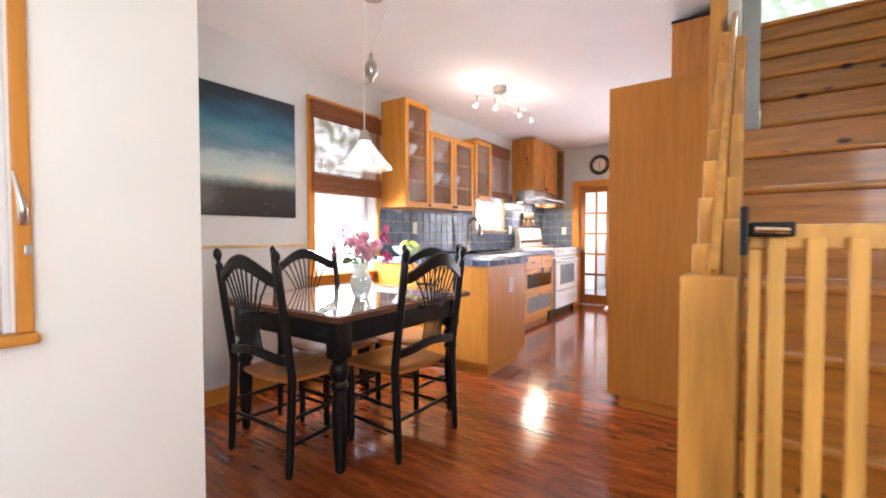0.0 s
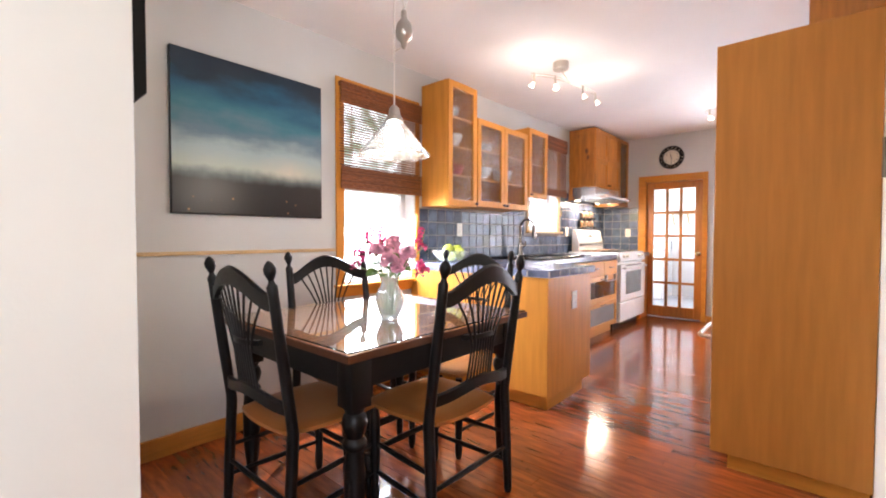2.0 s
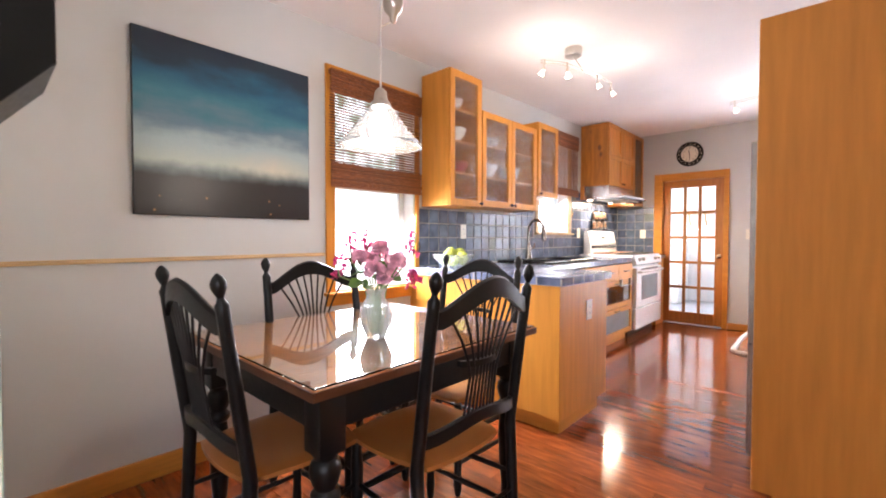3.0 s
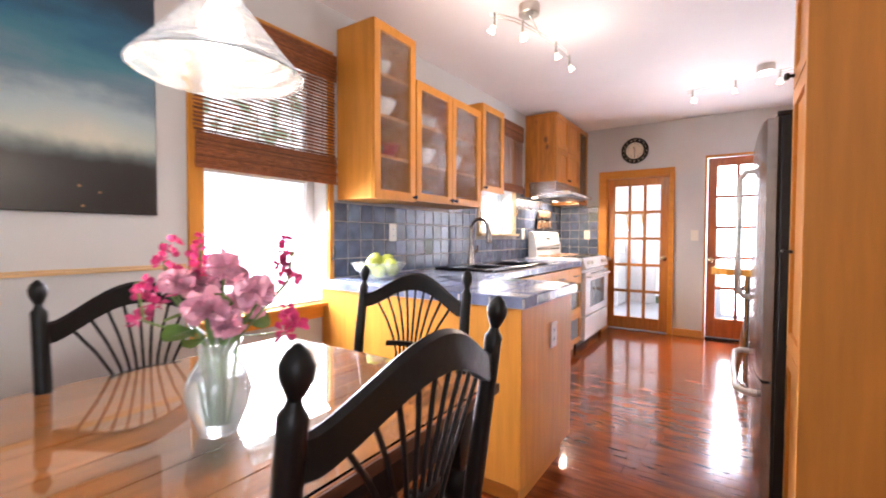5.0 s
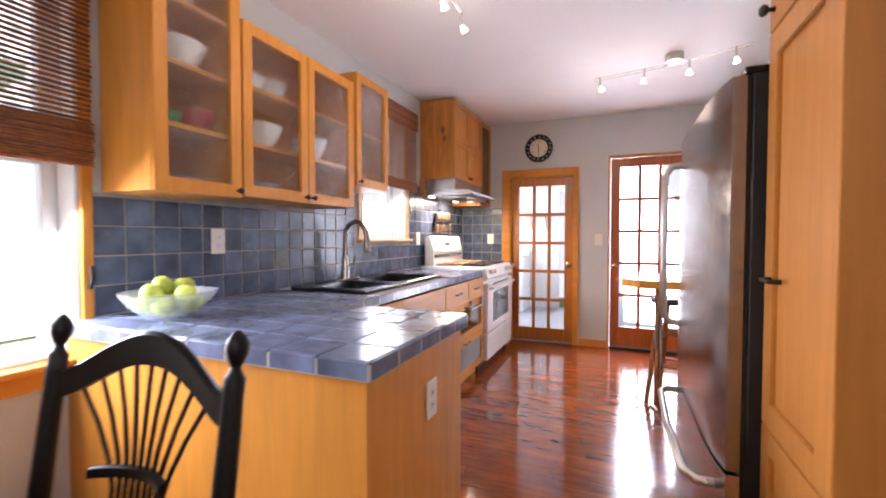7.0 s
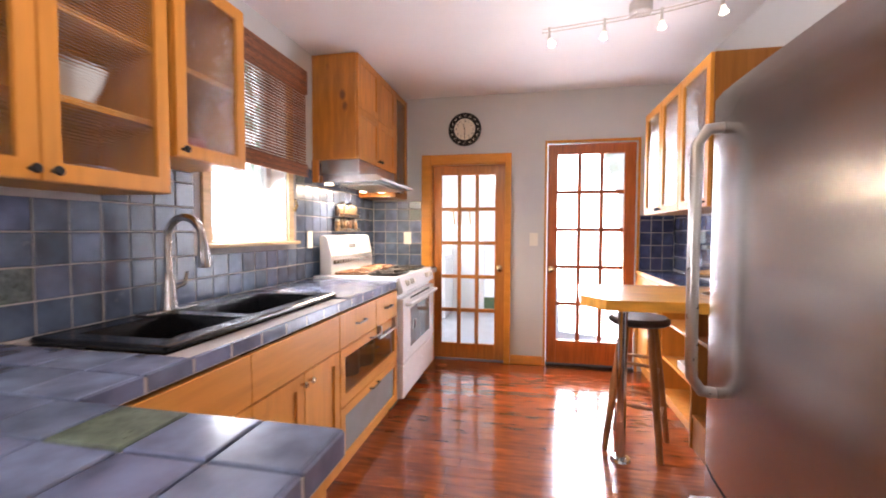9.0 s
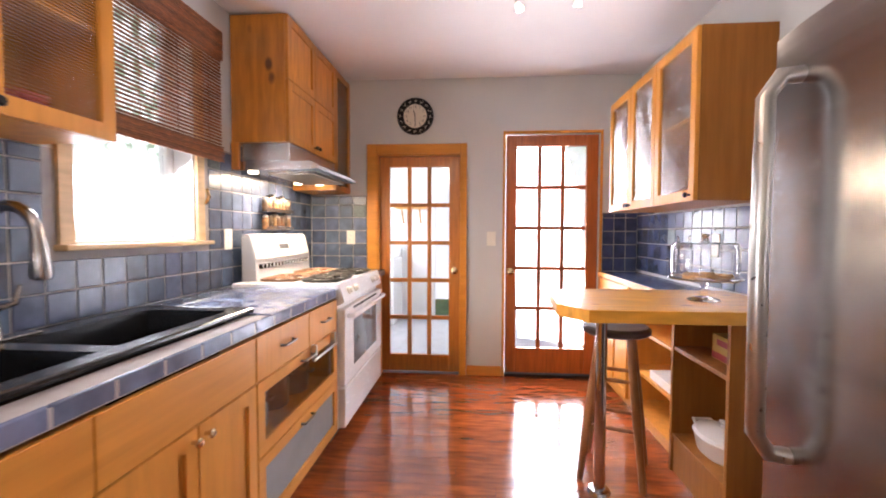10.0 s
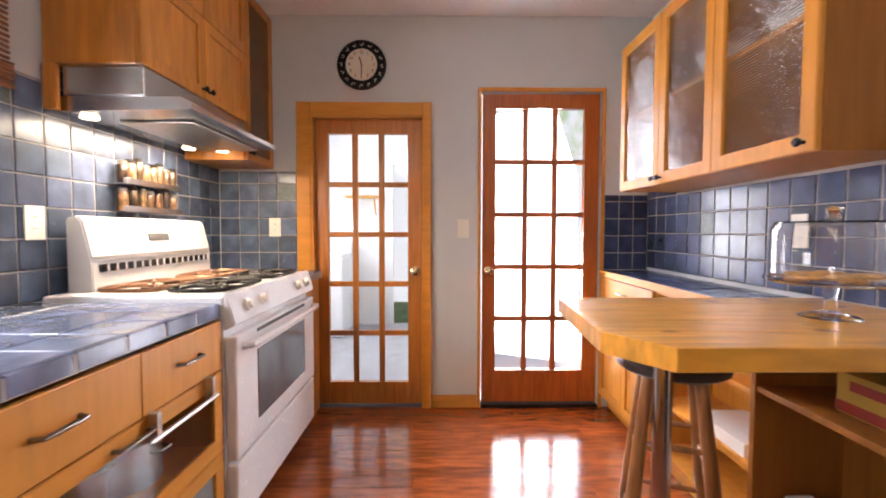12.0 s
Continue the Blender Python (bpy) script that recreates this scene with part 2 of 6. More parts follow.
def knotty(name, color, dark, stretch, knots):
    """Pine boards with grain and scattered dark knots."""
    m = material(name, color, 0.35, vary=0.16, scale=5, stretch=stretch, bump=0.02, per_piece=0.16, coat=0.45)
    nt = m.node_tree
    n, link = nt.nodes, nt.links.new
    b = n["Principled BSDF"]
    old = b.inputs["Base Color"].links[0].from_socket
    geo = n.new("ShaderNodeNewGeometry")
    mp = n.new("ShaderNodeMapping")
    mp.inputs["Scale"].default_value = knots
    vor = n.new("ShaderNodeTexVoronoi")
    vor.inputs["Scale"].default_value = 3.4
    warp = n.new("ShaderNodeTexNoise")
    warp.inputs["Scale"].default_value = 30
    add = n.new("ShaderNodeMath")
    add.operation = "MULTIPLY_ADD"
    add.inputs[1].default_value = 0.05
    r = n.new("ShaderNodeMapRange")
    r.inputs["From Min"].default_value, r.inputs["From Max"].default_value = 0.20, 0.11
    mix = n.new("ShaderNodeMix")
    mix.data_type = "RGBA"
    mix.inputs["B"].default_value = (*dark, 1)
    link(geo.outputs["Position"], mp.inputs["Vector"])
    link(mp.outputs[0], vor.inputs["Vector"])
    link(geo.outputs["Position"], warp.inputs["Vector"])
    link(warp.outputs["Fac"], add.inputs[0])
    link(vor.outputs["Distance"], add.inputs[2])
    link(add.outputs[0], r.inputs["Value"])
    some = n.new("ShaderNodeMath")
    some.operation = "GREATER_THAN"
    some.inputs[1].default_value = 0.34
    rgb = n.new("ShaderNodeSeparateColor")
    link(vor.outputs["Color"], rgb.inputs[0])
    link(rgb.outputs[0], some.inputs[0])
    both = n.new("ShaderNodeMath")
    both.operation = "MULTIPLY"
    link(some.outputs[0], both.inputs[0])
    link(r.outputs[0], both.inputs[1])
    link(both.outputs[0], mix.inputs["Factor"])
    link(old, mix.inputs["A"])
    link(mix.outputs["Result"], b.inputs["Base Color"])
    return m


M["knotty_x"] = knotty("knotty_x", (0.64, 0.265, 0.036), (0.06, 0.018, 0.008), (0.8, 7, 7), (1.3, 0.2, 3.2))
M["knotty_z"] = knotty("knotty_z", (0.68, 0.33, 0.06), (0.16, 0.06, 0.02), (6, 6, 0.7), (1.6, 0.6, 0.9))
M["bar_wood"] = knotty("bar_wood", (0.78, 0.37, 0.045), (0.30, 0.10, 0.02), (0.9, 9, 3), (1.5, 2.4, 1.0))
M["knotty_cab"] = knotty("knotty_cab", (0.58, 0.215, 0.028), (0.16, 0.06, 0.02), (6, 6, 0.7), (1.8, 1.2, 1.1))


def painting_material():
    """A stormy sky over a dark tree line, by height on the canvas."""
    m = material("canvas_paint", (0.1, 0.1, 0.1), 0.35, bump=0.08, bump_scale=90)
    nt = m.node_tree
    n, link = nt.nodes, nt.links.new
    geo = n.new("ShaderNodeNewGeometry")
    sep = n.new("ShaderNodeSeparateXYZ")
    mp = n.new("ShaderNodeMapping")
    mp.inputs["Scale"].default_value = (1, 1.6, 5)
    cloud = n.new("ShaderNodeTexNoise")
    cloud.inputs["Scale"].default_value, cloud.inputs["Detail"].default_value = 1.6, 7
    edge = n.new("ShaderNodeTexNoise")
    edge.inputs["Scale"].default_value, edge.inputs["Detail"].default_value = 16, 5
    link(geo.outputs["Position"], sep.inputs[0])
    link(geo.outputs["Position"], mp.inputs["Vector"])
    link(mp.outputs[0], cloud.inputs["Vector"])
    link(geo.outputs["Position"], edge.inputs["Vector"])
    h = n.new("ShaderNodeMapRange")
    h.inputs["From Min"].default_value, h.inputs["From Max"].default_value = 1.24, 2.085
    link(sep.outputs["Z"], h.inputs["Value"])
    a = n.new("ShaderNodeMath")
    a.operation = "MULTIPLY_ADD"
    swing = n.new("ShaderNodeMapRange")
    swing.inputs["From Min"].default_value, swing.inputs["From Max"].default_value = 0.26, 0.6
    swing.inputs["To Min"].default_value, swing.inputs["To Max"].default_value = 0.05, 0.45
    link(h.outputs[0], swing.inputs["Value"])
    even = n.new("ShaderNodeMath")
    even.operation = "SUBTRACT"
    even.inputs[1].default_value = 0.5
    link(cloud.outputs["Fac"], even.inputs[0])
    link(swing.outputs[0], a.inputs[1])
    link(even.outputs[0], a.inputs[0])
    link(h.outputs[0], a.inputs[2])
    c = n.new("ShaderNodeMath")
    c.operation = "MULTIPLY_ADD"
    c.inputs[1].default_value = 0.05
    link(edge.outputs["Fac"], c.inputs[0])
    link(a.outputs[0], c.inputs[2])
    d = n.new("ShaderNodeMath")
    d.operation = "SUBTRACT"
    d.inputs[1].default_value = 0.052
    link(c.outputs[0], d.inputs[0])
    ramp = n.new("ShaderNodeValToRGB")
    el = ramp.color_ramp.elements
    el[0].position, el[0].color = 0.0, (0.016, 0.015, 0.016, 1)
    el[1].position, el[1].color = 1.0, (0.012, 0.022, 0.04, 1)
    for at, col in ((0.19, (0.025, 0.024, 0.024)), (0.225, (0.10, 0.13, 0.13)), (0.29, (0.40, 0.47, 0.42)), (0.40, (0.33, 0.42, 0.44)), (0.50, (0.13, 0.20, 0.25)),
                    (0.60, (0.05, 0.17, 0.22)), (0.74, (0.02, 0.10, 0.17)), (0.88, (0.015, 0.03, 0.05))):
        e = el.new(at)
        e.color = (*col, 1)
    link(d.outputs[0], ramp.inputs[0])
    # pale cloud bank and small warm lights along the foot
    spot = n.new("ShaderNodeTexVoronoi")
    spot.inputs["Scale"].default_value = 18
    link(geo.outputs["Position"], spot.inputs["Vector"])
    near = n.new("ShaderNodeMapRange")
    near.inputs["From Min"].default_value, near.inputs["From Max"].default_value = 0.13, 0.06
    link(spot.outputs["Distance"], near.inputs["Value"])
    low = n.new("ShaderNodeMapRange")
    low.inputs["From Min"].default_value, low.inputs["From Max"].default_value = 0.15, 0.08
    link(h.outputs[0], low.inputs["Value"])
    both = n.new("ShaderNodeMath")
    both.operation = "MULTIPLY"
    link(near.outputs[0], both.inputs[0])
    link(low.outputs[0], both.inputs[1])
    mix = n.new("ShaderNodeMix")
    mix.data_type = "RGBA"
    mix.inputs["B"].default_value = (0.45, 0.22, 0.09, 1)
    link(both.outputs[0], mix.inputs["Factor"])
    bank = n.new("ShaderNodeTexGradient")
    bank.gradient_type = "SPHERICAL"
    place = n.new("ShaderNodeMapping")
    place.vector_type = "TEXTURE"
    place.inputs["Location"].default_value = (-2.572, 1.82, 1.50)
    place.inputs["Scale"].default_value = (1.0, 0.24, 0.11)
    link(geo.outputs["Position"], place.inputs["Vector"])
    link(place.outputs[0], bank.inputs["Vector"])
    torn = n.new("ShaderNodeMath")
    torn.operation = "MULTIPLY"
    link(bank.outputs["Fac"], torn.inputs[0])
    link(edge.outputs["Fac"], torn.inputs[1])
    above = n.new("ShaderNodeMapRange")
    above.inputs["From Min"].default_value, above.inputs["From Max"].default_value = 0.24, 0.30
    link(h.outputs[0], above.inputs["Value"])
    glow = n.new("ShaderNodeMath")
    glow.operation = "MULTIPLY"
    link(torn.outputs[0], glow.inputs[0])
    link(above.outputs[0], glow.inputs[1])
    warm = n.new("ShaderNodeMix")
    warm.data_type = "RGBA"
    warm.inputs["B"].default_value = (0.62, 0.55, 0.42, 1)
    link(glow.outputs[0], warm.inputs["Factor"])
    link(ramp.outputs[0], warm.inputs["A"])
    link(warm.outputs["Result"], mix.inputs["A"])
    link(mix.outputs["Result"], n["Principled BSDF"].inputs["Base Color"])
    return m


M["canvas"] = painting_material()


def backdrop_material(name, power, foliage):
    """Over-bright daylight with loose foliage, for the distance outside."""
    m = bpy.data.materials.new(name)
    m.use_nodes = True
    nt = m.node_tree
    n, link = nt.nodes, nt.links.new
    n.remove(n["Principled BSDF"])
    em = n.new("ShaderNodeEmission")
    geo = n.new("ShaderNodeNewGeometry")
    no = n.new("ShaderNodeTexNoise")
    no.inputs["Scale"].default_value, no.inputs["Detail"].default_value = 3.6, 12
    ramp = n.new("ShaderNodeValToRGB")
    el = ramp.color_ramp.elements
    el[0].position, el[0].color = 0.40, (*foliage, 1)
    el[1].position, el[1].color = 0.62, (0.95, 0.98, 1.0, 1)
    link(geo.outputs["Position"], no.inputs["Vector"])
    link(no.outputs["Fac"], ramp.inputs[0])
    sep = n.new("ShaderNodeSeparateXYZ")
    link(geo.outputs["Position"], sep.inputs[0])
    r = n.new("ShaderNodeMapRange")
    r.inputs["From Min"].default_value, r.inputs["From Max"].default_value = 2.2, 3.2
    link(sep.outputs["Z"], r.inputs["Value"])
    mix = n.new("ShaderNodeMix")
    mix.data_type = "RGBA"
    mix.inputs["A"].default_value = (0.96, 0.98, 1.0, 1)
    link(r.outputs[0], mix.inputs["Factor"])
    link(ramp.outputs[0], mix.inputs["B"])
    link(mix.outputs["Result"], em.inputs["Color"])
    em.inputs["Strength"].default_value = power
    link(em.outputs[0], n["Material Output"].inputs["Surface"])
    return m


M["garden"] = backdrop_material("garden", 2.4, (0.16, 0.22, 0.15))
M["yard"] = backdrop_material("yard", 0.95, (0.55, 0.70, 0.45))


# ---- building helpers ----
ORIGIN = {}


def thing(name, at, label, category, group="", kind=""):
    ob = new(name)
    ob.empty_display_size = 0.1
    ob.location = at
    ORIGIN[ob] = Vector(at)
    return tagged(ob, label, category, group, kind)


def part(name, bm, mat, parent=None, label="", smooth=False):
    me = bpy.data.meshes.new(name)
    o = ORIGIN.get(parent, Vector((0, 0, 0)))
    bmesh.ops.translate(bm, verts=bm.verts, vec=-o)
    bmesh.ops.recalc_face_normals(bm, faces=bm.faces)
    bm.to_mesh(me)
    bm.free()
    if smooth:
        me.polygons.foreach_set("use_smooth", [True] * len(me.polygons))
        me.set_sharp_from_angle(angle=radians(40))
    me.materials.append(M[mat] if isinstance(mat, str) else mat)
    ob = new(name, me)
    ORIGIN[ob] = o
    if parent:
        ob.parent = parent
    return tagged(ob, label) if label else ob


def structure(name, bm, mat, label, category, smooth=False):
    return tagged(part(name, bm, mat, None, "", smooth), label, category, "", "structure")


def box(bm, x0, x1, y0, y1, z0, z1, bevel=0.0, m=None):
    made = bmesh.ops.create_cube(bm, size=1)["verts"]
    t = Matrix.LocRotScale(((x0 + x1) / 2, (y0 + y1) / 2, (z0 + z1) / 2), None, (abs(x1 - x0), abs(y1 - y0), abs(z1 - z0)))
    bmesh.ops.transform(bm, matrix=(m @ t) if m else t, verts=made)
    if bevel:
        edges = {e for v in made for e in v.link_edges}
        bmesh.ops.bevel(bm, geom=list(edges), offset=bevel, segments=2, profile=0.5, affect="EDGES", clamp_overlap=True)
    return bm


def boxed(x0, x1, y0, y1, z0, z1, bevel=0.0):
    return box(bmesh.new(), x0, x1, y0, y1, z0, z1, bevel)


def tube(bm, points, radius, sides=10, caps=True):
    """A round bar along points; radius is one number or one for each point."""
    pts = [Vector(p) for p in points]
    radii = radius if isinstance(radius, (list, tuple)) else [radius] * len(pts)
    rings = []
    side = None
    for i, p in enumerate(pts):
        d = (pts[min(i + 1, len(pts) - 1)] - pts[max(i - 1, 0)]).normalized()
        if side is None:
            side = d.orthogonal().normalized()
        side = (side - d * side.dot(d)).normalized()
        up = d.cross(side)
        rings.append([bm.verts.new(p + (side * math.cos(a) + up * math.sin(a)) * radii[i]) for a in (2 * math.pi * k / sides for k in range(sides))])
    for a, b in zip(rings, rings[1:]):
        for k in range(sides):
            bm.faces.new((a[k], a[(k + 1) % sides], b[(k + 1) % sides], b[k]))
    if caps:
        bm.faces.new(rings[0][::-1])
        bm.faces.new(rings[-1])
    return bm


def lathe(bm, profile, at=(0, 0, 0), sides=24, closed=True):
    """A turned shape from (radius, height) pairs round the upright axis through at."""
    rings = []
    for r, z in profile:
        rings.append([bm.verts.new((at[0] + r * math.cos(2 * math.pi * k / sides), at[1] + r * math.sin(2 * math.pi * k / sides), at[2] + z)) for k in range(sides)])
    for a, b in zip(rings, rings[1:]):
        for k in range(sides):
            bm.faces.new((a[k], a[(k + 1) % sides], b[(k + 1) % sides], b[k]))
    if closed:
        bm.faces.new(rings[0][::-1])
        bm.faces.new(rings[-1])
    return bm


def holed(u0, u1, z0, z1, holes):
    """Rectangles (u0, u1, z0, z1) that fill a wall but for its holes."""
    cells = []
    cuts = sorted({u0, u1, *(h[0] for h in holes), *(h[1] for h in holes)})
    for a, b in zip(cuts, cuts[1:]):
        over = sorted((h for h in holes if h[0] < (a + b) / 2 < h[1]), key=lambda h: h[2])
        low = z0
        for h in over:
            if h[2] > low:
                cells.append((a, b, low, h[2]))
            low = h[3]
        if low < z1:
            cells.append((a, b, low, z1))
    return cells


def wall(name, axis, at0, at1, u0, u1, z0, z1, holes, mat, label):
    bm = bmesh.new()
    for a, b, c, d in holed(u0, u1, z0, z1, holes):
        if axis == "x":
            box(bm, at0, at1, a, b, c, d)
        else:
            box(bm, a, b, at0, at1, c, d)
    bmesh.ops.remove_doubles(bm, verts=bm.verts, dist=0.0001)
    return structure(name, bm, mat, label, "wall")


# ---- the shell ----
TOP = 2.62
WIN1 = (2.25, 2.95, 0.80, 2.16)
WIN2 = (4.76, 5.44, 1.20, 2.30)
wall("wall_west", "x", -2.78, -2.6, 0.77, 6.99, 0, TOP, [WIN1, WIN2], "wall_grey", "pale grey painted plaster wall with two window openings")
wall("wall_north", "y", 6.99, 7.13, -2.78, 0.4, 0, TOP, [(-2.0, -1.28, 0, 1.9), (-0.905, -0.125, 0, 2.06)], "wall_grey", "grey painted end wall with two door openings")
wall("wall_east", "x", 0.19, 0.27, 2.96, 6.99, 0, TOP, [], "wall_grey", "grey painted wall between kitchen and staircase")
wall("wall_stub", "x", 0.07, 0.188, 2.45, 2.955, 0, TOP, [], "wall_cream", "short cream wall end beside the staircase")
wall("wall_dining", "y", 0.60, 0.739, -2.78, -1.238, 0, TOP, [], "wall_cream", "cream wall end between living and dining room")
wall("wall_living", "x", -1.373, -1.238, -3.0, 0.60, 0, TOP, [(-0.95, 0.29, 0.86, 2.0)], "wall_cream", "cream painted living room wall with a window")
wall("wall_south", "y", -3.15, -3.0, -1.373, 1.35, 0, 5.2, [], "wall_cream", "plain cream living room wall")
wall("wall_stair", "x", 1.2, 1.35, -3.0, 6.0, 0, 5.2, [(-1.5, 0.0, 0.85, 2.05)], "wall_cream", "cream wall along the staircase with an added opening for fill light")


def ceiling_z(y):
    return 2.445 + (y - 2.0) * 0.018


bm = bmesh.new()
for x0, x1, y0, y1 in ((-2.78, 0.25, 0.62, 7.1), (-1.373, 1.2, -3.0, 0.62)):
    vs = [bm.verts.new((x, y, ceiling_z(y) + dz)) for dz in (0, 0.12) for x, y in ((x0, y0), (x1, y0), (x1, y1), (x0, y1))]
    for f in ((3, 2, 1, 0), (4, 5, 6, 7), (0, 1, 5, 4), (1, 2, 6, 5), (2, 3, 7, 6), (3, 0, 4, 7)):
        bm.faces.new([vs[i] for i in f])
structure("ceiling", bm, "ceiling", "white painted plaster ceiling", "ceiling")
floor = structure("floor", boxed(-2.78, 1.35, -3.15, 7.13, -0.12, -0.006), "dark_gap", "glossy red-brown hardwood strip floor", "floor")

# ---- outdoors and the sunroom ----
structure("ground", boxed(-60, 60, -60, 70, -0.6, -0.3), "lawn", "green lawn outside the house", "ground")
structure("backdrop_garden", boxed(-9.1, -9.0, -8, 16, -0.3, 7), "garden", "bright garden foliage beyond the windows", "backdrop")
structure("backdrop_yard", boxed(-8, 6, 13.0, 13.1, -0.3, 7), "yard", "bright sunlit back yard beyond the doors", "backdrop")
# the sheet to the south is an added glowing surface, never in view
structure("backdrop_street", boxed(-9, 8, -9.1, -9.0, -0.3, 7), "garden", "glowing backdrop added out of view beyond the south wall", "backdrop")
wall("sunroom_wall_west", "x", -3.3, -3.2, 7.13, 9.6, 0, TOP, [(7.6, 8.9, 0.9, 2.1)], "sun_white", "white sunroom wall with an added window opening, out of view")
wall("sunroom_wall_east", "x", -1.14, -1.04, 7.13, 9.6, 0, TOP, [], "sun_white", "white sunroom side wall")
wall("sunroom_wall_north", "y", 9.5, 9.6, -3.2, -1.14, 0, TOP, [(-1.75, -1.3, 0, 1.98)], "sun_white", "white sunroom end wall with a doorway")
wall("sunroom_wall_south", "y", 6.995, 7.125, -3.3, -2.785, 0, TOP, [], "sun_white", "white sunroom wall beside the kitchen")
structure("sunroom_floor", boxed(-3.3, -1.04, 7.13, 9.6, -0.1, -0.005), "sun_floor", "grey sunroom floor", "floor")
structure("sunroom_ceiling", boxed(-3.3, -1.04, 7.13, 9.6, 2.5, 2.6), "sun_white", "white sunroom ceiling", "ceiling")
structure("patio", boxed(-1.04, 3, 7.13, 12.9, -0.3, -0.06), "sun_white", "pale patio outside the back door", "pavement")

washer = thing("washing_machine", (-2.55, 9.1, 0), "white washing machine against the sunroom wall", "washer")
part("body", boxed(-2.85, -2.22, 8.8, 9.46, 0.005, 0.88, 0.015), "white", washer)
part("lid", boxed(-2.83, -2.24, 8.82, 9.3, 0.88, 0.905, 0.01), "white", washer)
part("control_panel", boxed(-2.85, -2.22, 9.32, 9.46, 0.88, 1.05, 0.02), "frosted", washer)
shelf = thing("wall_shelf", (-2.0, 9.4, 1.5), "small wooden wall shelf on scrolled brackets", "shelf")
part("board", boxed(-2.3, -1.86, 9.3, 9.5, 1.56, 1.585, 0.004), "pine", shelf)
for x in (-2.2, -1.95):
    bm = tube(bmesh.new(), [(x, 9.48, 1.36), (x, 9.42, 1.40), (x, 9.38, 1.47), (x, 9.32, 1.555)], 0.012, 6)
    part("bracket", bm, "pine", shelf)
dl = thing("sunroom_lamp", (-1.6, 8.6, 2.5), "small white sunroom ceiling lamp", "lamp")
part("rose", lathe(bmesh.new(), [(0.06, -0.02), (0.06, 0.0)], (-1.6, 8.6, 2.5)), "white", dl)
part("dome", lathe(bmesh.new(), [(0.01, -0.09), (0.06, -0.075), (0.085, -0.045), (0.085, -0.02)], (-1.6, 8.6, 2.5)), "frosted", dl, smooth=True)


# ---- doors ----
def lite_door(name, x0, x1, z0, z1, gx0, gx1, gz0, gz1, y0, y1, wood, label, knob_x):
    """A French door with three by five panes."""
    door = thing(name, ((x0 + x1) / 2, y0, z0), label, "door", kind="structure")
    for a, b in ((x0, gx0), (gx1, x1)):
        part("stile", boxed(a, b, y0, y1, z0, z1, 0.003), wood, door)
    part("bottom_rail", boxed(gx0, gx1, y0, y1, z0, gz0, 0.003), wood, door)
    part("top_rail", boxed(gx0, gx1, y0, y1, gz1, z1, 0.003), wood, door)
    cols = [gx0 + (gx1 - gx0) * i / 3 for i in range(4)]
    rows = [gz0 + (gz1 - gz0) * i / 5 for i in range(6)]
    for x in cols[1:3]:
        part("muntin", boxed(x - 0.018, x + 0.018, y0 + 0.004, y1 - 0.004, gz0, gz1, 0.003), wood, door)
    for z in rows[1:5]:
        for a, b in zip(cols, cols[1:]):
            part("muntin", boxed(a + (0.0182 if a > gx0 else 0.0002), b - (0.0182 if b < gx1 else 0.0002), y0 + 0.005, y1 - 0.005, z - 0.017, z + 0.017, 0.003), wood, door)
    for a, b in zip(cols, cols[1:]):
        for c, d in zip(rows, rows[1:]):
            p = part("pane", boxed(a + 0.002, b - 0.002, (y0 + y1) / 2 - 0.002, (y0 + y1) / 2 + 0.002, c + 0.002, d - 0.002), "glass", door)
            p.visible_shadow = False
    z = 0.90
    bm = bmesh.new()
    lathe(bm, [(0.032, 0), (0.032, 0.006), (0.012, 0.012), (0.010, 0.035), (0.020, 0.042), (0.028, 0.055), (0.026, 0.068), (0.012, 0.076)], sides=16)
    bmesh.ops.transform(bm, matrix=pose(knob_x, y0, z, 90), verts=bm.verts)
    part("door_knob", bm, "brass", door, "brass door knob", smooth=True)
    return door


door_a = lite_door("door_1", -1.985, -1.29, 0.012, 1.885, -1.901, -1.382, 0.158, 1.795, 7.02, 7.06, "fir", "closed fir door with fifteen glass panes to the sunroom", -1.335)
door_b = lite_door("door_2", -0.895, -0.135, 0.03, 2.05, -0.807, -0.231, 0.243, 1.957, 7.0, 7.045, "fir_red", "closed red-brown fir back door with fifteen glass panes", -0.855)
for z in (0.35, 1.05, 1.78):
    part("hinge", boxed(-0.137, -0.122, 6.984, 6.999, z, z + 0.09, 0.002), "nickel", door_b)


def trim(name, bm, mat, label):
    return structure(name, bm, mat, label, "trim")


bm = bmesh.new()
box(bm, -2.09, -2.0, 6.962, 6.989, 0, 1.985, 0.004)
box(bm, -1.28, -1.228, 6.962, 6.989, 0, 1.985, 0.004)
box(bm, -1.9995, -1.2805, 6.964, 6.989, 1.90, 1.984, 0.004)
trim("door_casing", bm, "maple_x", "golden wooden casing round the sunroom door")
bm = bmesh.new()
box(bm, -2.0, -1.987, 6.97, 7.125, 0, 1.898)
box(bm, -1.288, -1.2805, 6.97, 7.125, 0, 1.898)
box(bm, -1.986, -1.289, 6.97, 7.125, 1.888, 1.899)
trim("door_jamb", bm, "maple_x", "golden wooden jamb of the sunroom door")
bm = bmesh.new()
box(bm, -0.925, -0.905, 6.976, 6.989, 0, 2.085, 0.003)
box(bm, -0.125, -0.104, 6.976, 6.989, 0, 2.085, 0.003)
box(bm, -0.9045, -0.1255, 6.976, 6.989, 2.06, 2.084, 0.003)
trim("door_casing", bm, "maple", "narrow golden casing round the back door")
